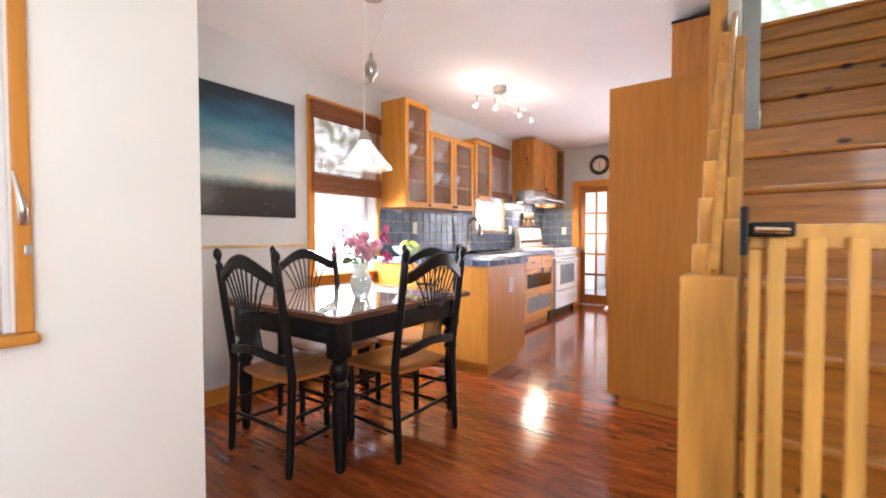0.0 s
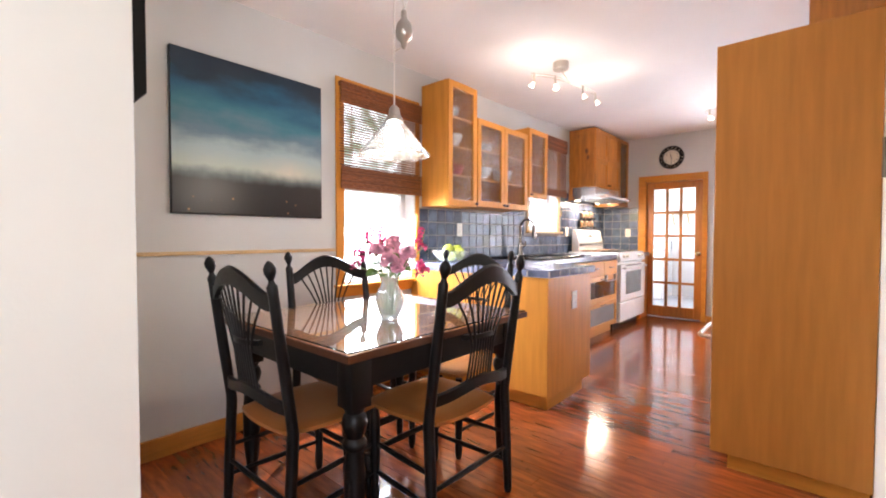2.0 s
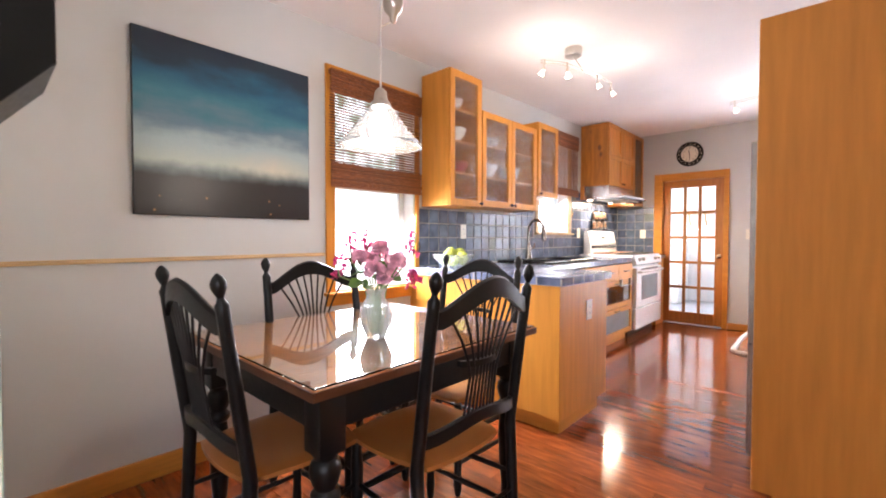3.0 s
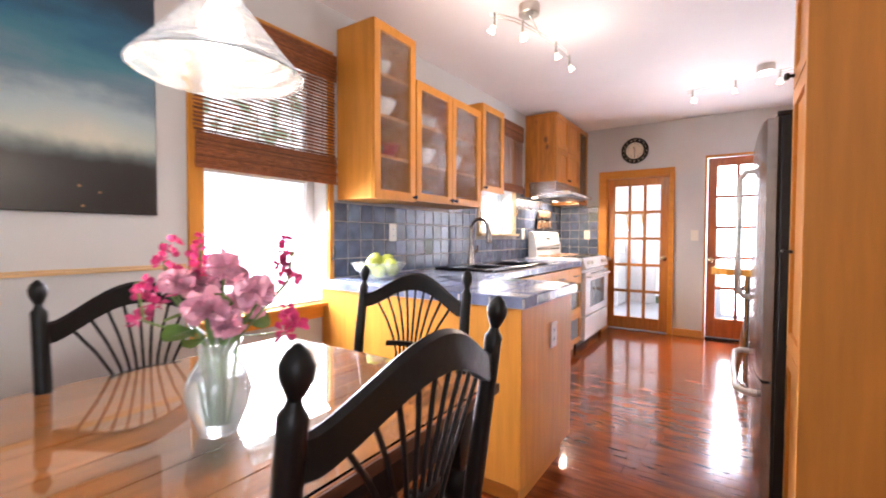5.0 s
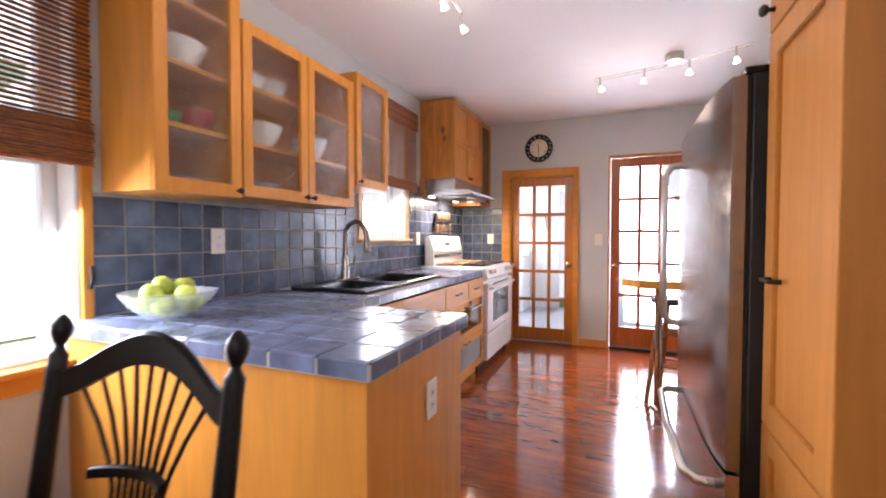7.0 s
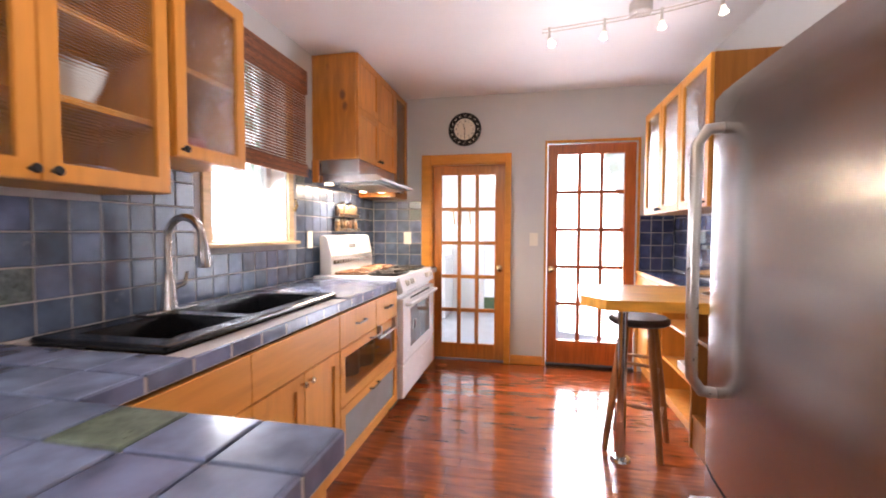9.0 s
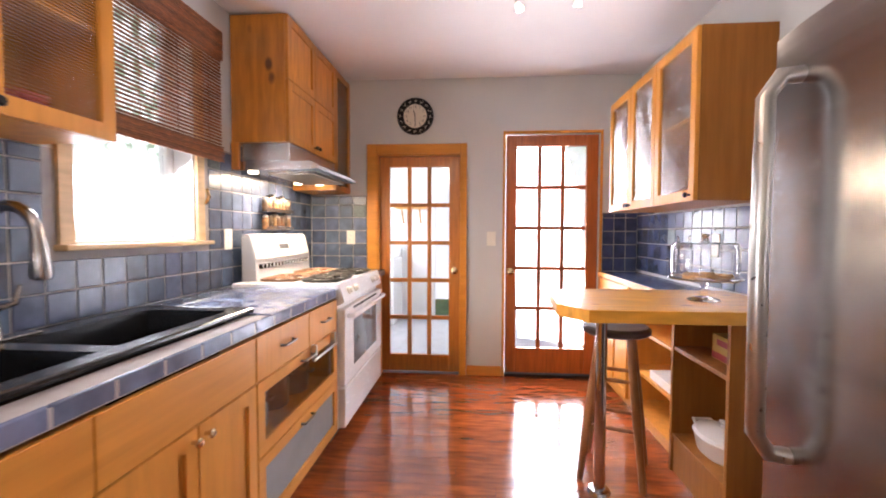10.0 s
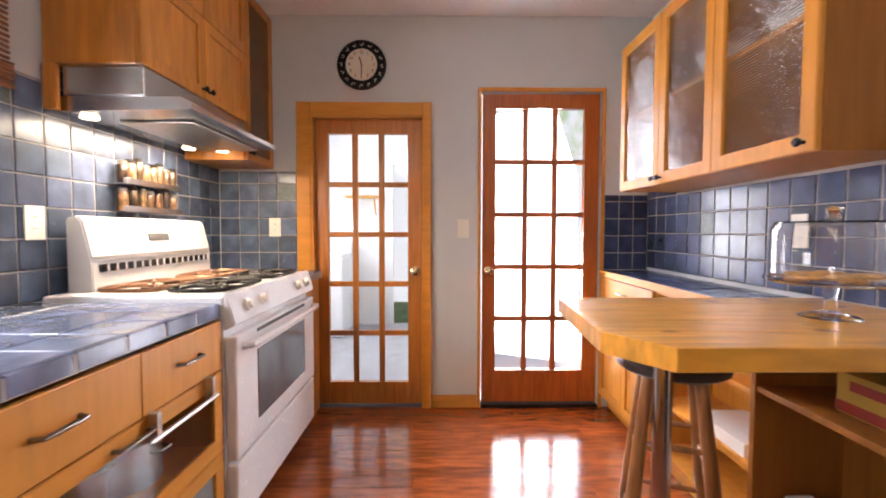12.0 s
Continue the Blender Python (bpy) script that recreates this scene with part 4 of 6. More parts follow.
for y in (5.30, 5.57):
    part("hook", boxed(-1.931, -1.905, y, y + 0.02, 0.618, 0.69, 0.002), "nickel", hook)
for y, r, h in ((5.02, 0.10, 0.16), (5.26, 0.085, 0.19), (5.46, 0.10, 0.13)):
    p = thing("stock_pot", (-2.12, y, 0.413), "steel cooking pot inside the glass-fronted drawer", "pot", "pots in the drawer")
    part("body", lathe(bmesh.new(), [(r * 0.96, 0), (r, 0.01), (r, h), (r + 0.006, h + 0.002), (r - 0.004, h - 0.002), (r - 0.006, 0.006)], (-2.12, y, 0.413), 20), "pewter", p, smooth=True)
    part("handle", tube(bmesh.new(), [(-2.12 + r, y - 0.03, 0.413 + h * 0.8), (-2.09 + r, y - 0.02, 0.413 + h * 0.8), (-2.09 + r, y + 0.02, 0.413 + h * 0.8), (-2.12 + r, y + 0.03, 0.413 + h * 0.8)], 0.005, 6), "pewter", p)

pen = thing("peninsula_cabinet", (-2.0, 3.2, 0), "maple peninsula cabinet with plain side panels", "cabinet")
part("body", boxed(-2.598, -1.3945, 2.905, 3.555, 0.105, 0.862, 0.002), "maple", pen)
part("kick", boxed(-2.598, -1.41, 2.965, 3.50, 0.001, 0.1045, 0.002), "maple_x", pen)
part("end_panel", boxed(-1.394, -1.376, 2.90, 3.56, 0.10, 0.862, 0.002), "maple", pen)

# pantry
pan = thing("pantry_cabinet", (-0.22, 3.1, 0), "tall maple pantry cabinet with panelled doors", "cabinet")
part("side_panel", boxed(-0.50, 0.068, 2.905, 2.925, 0.075, 2.03, 0.003), "pantry_shaded", pan)
part("body", boxed(-0.475, 0.185, 2.956, 3.285, 0.075, 2.028), "pantry_shaded", pan)
part("filler", boxed(-0.474, 0.066, 2.9255, 2.9555, 0.075, 2.028), "pantry_shaded", pan)
part("kick", boxed(-0.43, 0.06, 2.93, 3.285, 0.001, 0.0745), "maple_x", pan)
d = panel_door(pan, -0.476, -1, 2.928, 3.284, 1.69, 2.027, 0.06, "pantry_shaded")
knob(d, (-0.496, 3.25, 1.735), "-x")
d = panel_door(pan, -0.476, -1, 2.928, 3.284, 0.76, 1.686, 0.06, "pantry_shaded")
pull(d, -0.496, 3.20, 1.11, 0.035, -1, "iron")
panel_door(pan, -0.476, -1, 2.928, 3.284, 0.078, 0.757, 0.06, "pantry_shaded")
box_top = thing("upper_cabinet", (-0.1, 3.5, 2.04), "knotty wood cabinet set back over the pantry", "cabinet")
part("body", boxed(-0.17, 0.185, 3.05, 4.2, 2.032, 2.40, 0.003), "knotty_cab", box_top)
part("top_board", boxed(-0.175, 0.186, 3.045, 4.2, 2.4005, 2.415, 0.002), "iron", box_top)

# fridge
fr = thing("refrigerator", (-0.2, 3.76, 0), "stainless bottom-freezer refrigerator with black sides and bar handles", "refrigerator")
part("cabinet", boxed(-0.525, 0.18, 3.295, 4.215, 0.04, 1.61, 0.006), "black_matte", fr)
part("plinth", boxed(-0.45, 0.17, 3.31, 4.20, 0.001, 0.0395), "black_enamel", fr)
part("gasket", boxed(-0.535, -0.5255, 3.30, 4.21, 0.06, 1.605), "black_matte", fr)


def steel_door(z0, z1):
    bm = bmesh.new()
    n = 12
    front = []
    for i in range(n + 1):
        y = 3.295 + 0.92 * i / n
        bow = 0.018 * (1 - (2 * i / n - 1) ** 6)
        front.append((-0.566 - bow, y))
    ring = front + [(-0.5355, 4.215), (-0.5355, 3.295)]
    lo = [bm.verts.new((x, y, z0)) for x, y in ring]
    hi = [bm.verts.new((x, y, z1)) for x, y in ring]
    for i in range(len(ring)):
        j = (i + 1) % len(ring)
        bm.faces.new((lo[i], lo[j], hi[j], hi[i]))
    bm.faces.new(lo[::-1]), bm.faces.new(hi)
    return bm


up = part("door", steel_door(0.615, 1.605), "brushed", fr, "brushed steel fridge door", smooth=True)
lowd = part("freezer_drawer", steel_door(0.06, 0.605), "brushed", fr, "brushed steel freezer drawer", smooth=True)
hy = 4.13
part("handle", tube(bmesh.new(), [(-0.57, hy, 1.515), (-0.612, hy, 1.512), (-0.637, hy, 1.475), (-0.640, hy, 1.2), (-0.637, hy, 0.875), (-0.612, hy, 0.84), (-0.57, hy, 0.835)], 0.015, 12), "nickel", up, smooth=True)
part("handle", tube(bmesh.new(), [(-0.57, 3.37, 0.54), (-0.62, 3.372, 0.54), (-0.645, 3.42, 0.54), (-0.655, 3.76, 0.54), (-0.645, 4.09, 0.54), (-0.62, 4.138, 0.54), (-0.57, 4.14, 0.54)], 0.013, 12), "nickel", lowd, smooth=True)
part("badge", boxed(-0.5825, -0.5775, 3.72, 3.78, 1.53, 1.56, 0.001), "nickel", up)
for k in range(2):
    part("hinge_cap", boxed(-0.54, -0.45, (3.30, 4.13)[k], (3.38, 4.21)[k], 1.6105, 1.63, 0.006), "black_enamel", fr)

# right-hand base units and bar
rbse = thing("base_cabinet", (0.03, 6.3, 0), "shallow maple base cabinet with an open slot beside the door", "cabinet", "base cabinets")
part("carcass", boxed(-0.10, 0.188, 6.30, 6.986, 0.09, 0.872, 0.001), "maple", rbse)
part("kick", boxed(-0.06, 0.188, 5.62, 6.986, 0.001, 0.0895), "maple_x", rbse)
carcass(rbse, "maple", -0.10, 0.188, 5.62, 6.298, 0.09, 0.872, front=-1)
part("shelf", boxed(-0.095, 0.18, 5.637, 6.281, 0.60, 0.618), "maple", rbse)
part("shelf", boxed(-0.095, 0.18, 5.637, 6.281, 0.33, 0.348), "maple", rbse)
d = part("drawer", boxed(-0.121, -0.101, 6.302, 6.984, 0.70, 0.868, 0.003), "maple_x", rbse)
pull(d, -0.121, 6.64, 0.80, 0.05, -1)
for y0, y1, ky in ((6.302, 6.642, 6.60), (6.645, 6.984, 6.69)):
    dd = panel_door(rbse, -0.101, -1, y0, y1, 0.095, 0.695)
    pull(dd, -0.121, ky, 0.62, 0.03, -1)
part("top_edge", boxed(-0.132, -0.118, 5.71, 6.986, 0.875, 0.912, 0.003), "maple_x", rbse)

unit = thing("open_shelf_unit", (0.03, 5.35, 0), "open maple shelf unit, coloured as in shade, under the wooden bar", "shelf unit")
part("end_panel", boxed(-0.13, 0.188, 5.10, 5.122, 0.001, 0.874, 0.002), "maple_shaded", unit)
part("end_panel", boxed(-0.13, 0.188, 5.59, 5.612, 0.001, 0.874, 0.002), "maple_shaded", unit)
part("back", boxed(0.176, 0.188, 5.1225, 5.5895, 0.001, 0.874), "maple_shaded", unit)
for z in (0.19, 0.645):
    part("shelf", boxed(-0.125, 0.175, 5.1225, 5.5895, z - 0.01, z + 0.01, 0.001), "maple_shaded", unit)
part("kick", boxed(-0.118, -0.10, 5.1225, 5.5895, 0.001, 0.1795), "maple_shaded", unit)

bar = thing("breakfast_bar", (-0.3, 5.4, 0.88), "thick golden pine breakfast bar with clipped corners on a steel leg", "bar")


def bar_outline(y):
    if y < 5.20:
        return -0.693 - (y - 5.06) * 0.72
    return -0.794 + (y - 5.20) * 0.08


edges = (5.06, 5.20, 5.33, 5.46, 5.59, 5.717)
for a, b in zip(edges, edges[1:]):
    bm = bmesh.new()
    vs = [bm.verts.new((x, y, z)) for z in (0.876, 0.928) for x, y in ((bar_outline(a + 1e-4), a), (0.187, a), (0.187, b), (bar_outline(b - 1e-4), b))]
    for f in ((3, 2, 1, 0), (4, 5, 6, 7), (0, 1, 5, 4), (1, 2, 6, 5), (2, 3, 7, 6), (3, 0, 4, 7)):
        bm.faces.new([vs[i] for i in f])
    bmesh.ops.bevel(bm, geom=bm.edges[:], offset=0.002, segments=1, affect="EDGES")
    part("plank", bm, "bar_wood", bar)
lg = part("leg", tube(bmesh.new(), [(-0.552, 5.375, 0.002), (-0.552, 5.375, 0.875)], 0.026, 16), "chrome", bar, "chrome tube leg", smooth=True)
part("flange", lathe(bmesh.new(), [(0.055, 0), (0.05, 0.012), (0.03, 0.016)], (-0.552, 5.375, 0.001), 16), "chrome", lg)
part("mount", lathe(bmesh.new(), [(0.03, -0.02), (0.05, -0.012), (0.055, 0)], (-0.552, 5.375, 0.8755), 16), "chrome", lg)

# stool
st = thing("bar_stool", (-0.43, 5.555, 0), "dark wooden bar stool with a round seat under the bar", "stool")
sx, sy = -0.43, 5.555
part("seat", lathe(bmesh.new(), [(0.15, 0.725), (0.165, 0.735), (0.165, 0.755), (0.15, 0.767), (0.06, 0.761)], (sx, sy, 0), 28), "stool_seat", st, "round dark seat", smooth=True)
legs = []
for k in range(4):
    a = math.radians(23 + 90 * k)
    t_, b_ = (sx + 0.10 * math.cos(a), sy + 0.10 * math.sin(a), 0.725), (sx + 0.205 * math.cos(a), sy + 0.205 * math.sin(a), 0.002)
    legs.append((Vector(t_), Vector(b_)))
    part("leg", tube(bmesh.new(), [b_, Vector(b_).lerp(Vector(t_), 0.5), t_], [0.016, 0.022, 0.018], 10), "stool_wood", st, smooth=True)
for k in range(4):
    for f in ((0.30, 0.62) if k % 2 == 0 else (0.38, 0.70)):
        p, q = (legs[i][0].lerp(legs[i][1], f) for i in (k, (k + 1) % 4))
        part("rung", tube(bmesh.new(), [p, p.lerp(q, 0.5), q], [0.008, 0.011, 0.008], 8), "stool_wood", st, smooth=True)

# range
rg = thing("gas_range", (-2.2, 6.17, 0), "white gas range with black grates and a glass oven door", "range")
RY0, RY1 = 5.70, 6.64
part("body", boxed(-2.56, -1.935, RY0, RY1, 0.09, 0.895, 0.004), "white", rg)
part("plinth", boxed(-2.5, -1.99, RY0 + 0.02, RY1 - 0.02, 0.002, 0.0895), "iron", rg)
part("cooktop", boxed(-2.56, -1.93, RY0 - 0.003, RY1 + 0.003, 0.8955, 0.934, 0.008), "white", rg)
bm = bmesh.new()
prof = [(-1.934, 0.81), (-1.892, 0.832), (-1.922, 0.938), (-1.934, 0.938)]
rings = [[bm.verts.new((x, y, z)) for x, z in prof] for y in (RY0, RY1)]
for i in range(4):
    bm.faces.new((rings[0][i], rings[0][(i + 1) % 4], rings[1][(i + 1) % 4], rings[1][i]))
bm.faces.new(rings[0]), bm.faces.new(rings[1][::-1])
bmesh.ops.bevel(bm, geom=bm.edges[:], offset=0.004, segments=2, affect="EDGES")
ctrl = part("control_panel", bm, "white", rg)
for y in (5.82, 5.95, 6.39, 6.52):
    bm = lathe(bmesh.new(), [(0.024, 0), (0.023, 0.012), (0.019, 0.015), (0.018, 0.028)], sides=16)
    bmesh.ops.transform(bm, matrix=Matrix.Translation((-1.906, y, 0.885)) @ pose(0, 0, 0, 0, 71), verts=bm.verts)
    kn = part("knob", bm, "plate", ctrl, smooth=True)
dor = part("oven_door", boxed(-1.934, -1.892, RY0 + 0.006, RY1 - 0.006, 0.338, 0.79, 0.008), "white", rg)
part("oven_window", boxed(-1.8925, -1.889, 5.88, 6.46, 0.42, 0.70, 0.002), "oven_glass", dor, "dark oven window")
part("vent", boxed(-1.8925, -1.8885, 5.88, 6.46, 0.768, 0.782), "oven_glass", dor)
part("oven_handle", tube(bmesh.new(), [(-1.892, RY0 + 0.05, 0.745), (-1.858, RY0 + 0.06, 0.748), (-1.85, RY0 + 0.12, 0.75), (-1.85, RY1 - 0.12, 0.75), (-1.858, RY1 - 0.06, 0.748), (-1.892, RY1 - 0.05, 0.745)], 0.014, 10), "white", dor, smooth=True)
drw = part("drawer", boxed(-1.934, -1.894, RY0 + 0.006, RY1 - 0.006, 0.095, 0.328, 0.008), "white", rg)
bm = bmesh.new()
prof = [(-2.56, 0.925), (-2.46, 0.925), (-2.475, 1.05), (-2.465, 1.06), (-2.50, 1.205), (-2.52, 1.22), (-2.56, 1.21)]
rings = [[bm.verts.new((x, y, z)) for x, z in prof] for y in (5.80, 6.62)]
for i in range(len(prof)):
    j = (i + 1) % len(prof)
    bm.faces.new((rings[0][i], rings[0][j], rings[1][j], rings[1][i]))
bm.faces.new(rings[0]), bm.faces.new(rings[1][::-1])
bmesh.ops.bevel(bm, geom=bm.edges[:], offset=0.006, segments=2, affect="EDGES")
bg = part("backguard", bm, "white", rg)
part("vent_slot", boxed(-2.474, -2.462, 5.84, 6.58, 1.005, 1.035, 0.002), "black_enamel", bg)
part("display", box(bmesh.new(), -0.002, 0.004, -0.07, 0.07, -0.018, 0.018, 0.002, m=Matrix.Translation((-2.483, 6.21, 1.135)) @ pose(0, 0, 0, 0, -13)), "oven_glass", bg)
for k in range(15):
    part("vent_bar", boxed(-2.4615, -2.459, 5.87 + 0.048 * k, 5.878 + 0.048 * k, 1.006, 1.034), "white", bg)
for y in (5.94, 6.40):
    for x in (-2.325, -2.07):
        g = part("burner", lathe(bmesh.new(), [(0.055, 0), (0.05, 0.012), (0.03, 0.018)], (x, y, 0.925), 16), "iron", rg, smooth=True)
        bm = bmesh.new()
        for k in range(4):
            a = math.radians(45 + 90 * k)
            c, s_ = math.cos(a), math.sin(a)
            tube(bm, [(x + 0.028 * c, y + 0.028 * s_, 0.950), (x + 0.10 * c, y + 0.14 * s_, 0.950), (x + 0.115 * c, y + 0.165 * s_, 0.946), (x + 0.13 * c, y + 0.19 * s_, 0.926)], 0.008, 6)
        pts = [(x + 0.118 * math.copysign(abs(math.cos(t)) ** 0.5, math.cos(t)), y + 0.19 * math.copysign(abs(math.sin(t)) ** 0.5, math.sin(t)), 0.946) for t in (2 * math.pi * i / 20 for i in range(21))]
        tube(bm, pts, 0.008, 6)
        for e in (-0.07, 0.07):
            tube(bm, [(x - 0.11, y + e, 0.946), (x - 0.03, y + e, 0.949), (x + 0.03, y + e, 0.949), (x + 0.11, y + e, 0.946)], 0.007, 6)
        part("grate", bm, "iron_reflect" if x < -2.2 else "iron", rg, smooth=True)


# ---- sink and tap ----
sink = thing("sink", (-2.3, 4.45, 0.91), "black enamel double sink set into the tiled counter", "sink")
SX0, SX1, SY0, SY1 = -2.52, -2.05, 3.93, 4.98
BOWLS = ((-2.44, -2.11, 4.00, 4.34, 0.80), (-2.44, -2.11, 4.40, 4.91, 0.74))
bm = bmesh.new()
cuts_y = [SY0, 4.00, 4.34, 4.40, 4.91, SY1]
for a, b in zip(cuts_y, cuts_y[1:]):
    if (a, b) in ((4.00, 4.34), (4.40, 4.91)):
        box(bm, SX0, -2.44, a, b, 0.905, 0.926)
        box(bm, -2.11, SX1, a, b, 0.905, 0.926)
    else:
        box(bm, SX0, SX1, a, b, 0.905, 0.926)
bmesh.ops.remove_doubles(bm, verts=bm.verts, dist=0.0005)
part("rim", bm, "black_enamel", sink)
bm = bmesh.new()
pts = [(SX0, SY0), (SX1, SY0), (SX1, SY1), (SX0, SY1), (SX0, SY0)]
for p, q in zip(pts, pts[1:]):
    tube(bm, [(*p, 0.918), (*q, 0.918)], 0.0105, 8)
part("rolled_edge", bm, "black_enamel", sink, smooth=True)
for x0, x1, y0, y1, zb in BOWLS:
    bm = bmesh.new()
    i = 0.025
    top = [bm.verts.new(v) for v in ((x0, y0, 0.922), (x1, y0, 0.922), (x1, y1, 0.922), (x0, y1, 0.922))]
    low = [bm.verts.new(v) for v in ((x0 + i, y0 + i, zb), (x1 - i, y0 + i, zb), (x1 - i, y1 - i, zb), (x0 + i, y1 - i, zb))]
    for k in range(4):
        bm.faces.new((top[k], top[(k + 1) % 4], low[(k + 1) % 4], low[k]))
    bm.faces.new(low)
    bmesh.ops.bevel(bm, geom=[e for e in bm.edges if all(v.co.z < 0.9 for v in e.verts)], offset=0.02, segments=3, affect="EDGES")
    bw = part("bowl", bm, "black_enamel", sink, smooth=True)
    part("drain", lathe(bmesh.new(), [(0.04, 0.0), (0.038, 0.004), (0.02, 0.002)], ((x0 + x1) / 2, (y0 + y1) / 2, zb + 0.001), 16), "nickel", bw)
tap = thing("kitchen_tap", (-2.485, 4.39, 0.926), "dark brushed metal gooseneck tap behind the sink", "tap")
tx, ty = -2.485, 4.39
part("deck_plate", boxed(tx - 0.028, tx + 0.028, ty - 0.13, ty + 0.13, 0.9265, 0.934, 0.003), "tap_metal", tap)
part("body", lathe(bmesh.new(), [(0.034, 0.934), (0.031, 0.96), (0.026, 1.0), (0.026, 1.05), (0.017, 1.08)], (tx, ty, 0), 16), "tap_metal", tap, smooth=True)
arc = [(tx, ty, 1.06), (tx, ty, 1.22)] + [(tx + 0.08 - 0.08 * math.cos(a), ty, 1.22 + 0.085 * math.sin(a)) for a in (math.pi * k / 10 for k in range(1, 10))] + [(tx + 0.163, ty, 1.20)]
part("spout", tube(bmesh.new(), arc, 0.0155, 12), "tap_metal", tap, smooth=True)
part("spray_head", tube(bmesh.new(), [(tx + 0.163, ty, 1.215), (tx + 0.166, ty, 1.18), (tx + 0.17, ty, 1.12), (tx + 0.17, ty, 1.105)], [0.017, 0.021, 0.026, 0.022], 12), "tap_metal", tap, smooth=True)
part("lever", tube(bmesh.new(), [(tx + 0.015, ty + 0.015, 1.02), (tx + 0.03, ty + 0.05, 1.03), (tx + 0.03, ty + 0.065, 1.08)], [0.012, 0.009, 0.006], 8), "tap_metal", tap, smooth=True)

# ---- countertop, backsplash and floor pieces share meshes ----
PIECES = {}


def piece_mesh(kind, sx, sy, sz, mat, chamfer=0.002):
    key = (kind, round(sx, 3), round(sy, 3), round(sz, 4), mat)
    if key not in PIECES:
        bm = bmesh.new()
        x, y = sx / 2, sy / 2
        c = min(chamfer, x * 0.4, y * 0.4)
        rings = [[bm.verts.new((p, q, z)) for p, q in ((-a, -b), (a, -b), (a, b), (-a, b))] for a, b, z in ((x, y, -sz), (x, y, -c), (x - c, y - c, 0.0))]
        for r0, r1 in zip(rings, rings[1:]):
            for k in range(4):
                bm.faces.new((r0[k], r0[(k + 1) % 4], r1[(k + 1) % 4], r1[k]))
        bm.faces.new(rings[-1])
        me = bpy.data.meshes.new(kind)
        bm.to_mesh(me)
        bm.free()
        me.materials.append(M[mat])
        PIECES[key] = me
    return PIECES[key]


def piece(kind, parent, m, sx, sy, sz, mat, chamfer=0.002):
    """A flat piece whose face is the local +z side, at the world pose m."""
    o = new(kind, piece_mesh(kind, sx, sy, sz, mat, chamfer))
    o.parent = parent
    o.matrix_basis = Matrix.Translation(-ORIGIN[parent]) @ m
    return o


top = thing("countertop", (-2.2, 3.8, 0.862), "slate-blue tiled countertop with tiled edge", "countertop")
bm = bmesh.new()
box(bm, -2.598, -1.361, 2.889, 3.60, 0.863, 0.9035)
box(bm, -2.598, -2.53, 3.6005, 5.694, 0.863, 0.9035)
box(bm, -2.04, -1.938, 3.6005, 5.694, 0.863, 0.9035)
box(bm, -2.5295, -2.0405, 3.6005, 3.92, 0.863, 0.9035)
box(bm, -2.5295, -2.0405, 4.99, 5.694, 0.863, 0.9035)
part("grout_bed", bm, "grout", top)
small = thing("countertop", (-2.35, 6.8, 0.862), "narrow slate-blue tiled counter beside the range", "countertop")
part("base", boxed(-2.592, -1.96, 6.65, 6.985, 0.001, 0.862, 0.002), "maple", small)
part("grout_bed", boxed(-2.592, -1.94, 6.648, 6.985, 0.863, 0.9035), "grout", small)
ctr_right = thing("countertop", (0.03, 6.3, 0.873), "blue tiled shallow counter beside the back door", "countertop")
part("grout_bed", boxed(-0.117, 0.187, 5.72, 6.985, 0.8735, 0.9035), "grout", ctr_right)

rng = random.Random(4)


def deck(parent, x0, x1, y0, y1, pitch, mat, skip=None, z=0.912):
    nx, ny = max(1, round((x1 - x0) / pitch)), max(1, round((y1 - y0) / pitch))
    dx, dy = (x1 - x0) / nx, (y1 - y0) / ny
    for i in range(nx):
        for j in range(ny):
            cx, cy = x0 + dx * (i + 0.5), y0 + dy * (j + 0.5)
            if skip and skip(cx, cy):
                continue
            m = "green_tile" if parent is top and (i, j) == (5, 4) and y0 < 3 else mat
            piece("tile", parent, pose(cx, cy, z + rng.uniform(-0.0008, 0.0008), rng.uniform(-0.5, 0.5), rng.uniform(-0.5, 0.5), 0), dx - 0.006, dy - 0.006, 0.009, m, 0.003)


deck(top, -2.596, -1.364, 2.892, 3.60, 0.148, "counter_tile")
deck(top, -2.596, -1.941, 3.60, 5.694, 0.148, "counter_tile", lambda x, y: SX0 - 0.03 < x < SX1 + 0.03 and SY0 - 0.03 < y < SY1 + 0.03)
deck(small, -2.59, -1.945, 6.65, 6.984, 0.148, "counter_tile")
deck(ctr_right, -0.115, 0.186, 5.722, 6.984, 0.112, "blue_tile_dark")
# tile edges: peninsula south and east, counter front
for k in range(8):
    y0 = -2.596 + 1.232 * (k + 0.5) / 8
    piece("edge_tile", top, pose(y0, 2.888, 0.8865, 90, 0, 0), 1.232 / 8 - 0.006, 0.046, 0.01, "counter_tile", 0.003)
for k in range(5):
    y0 = 2.892 + 0.708 * (k + 0.5) / 5
    piece("edge_tile", top, pose(-1.360, y0, 0.8865, 90, 0, 90), 0.708 / 5 - 0.006, 0.046, 0.01, "counter_tile", 0.003)
for k in range(4):
    piece("edge_tile", top, pose(-1.93 + 0.55 * (k + 0.5) / 4, 3.604, 0.8865, 90, 0, 180), 0.55 / 4 - 0.006, 0.046, 0.01, "counter_tile", 0.003)
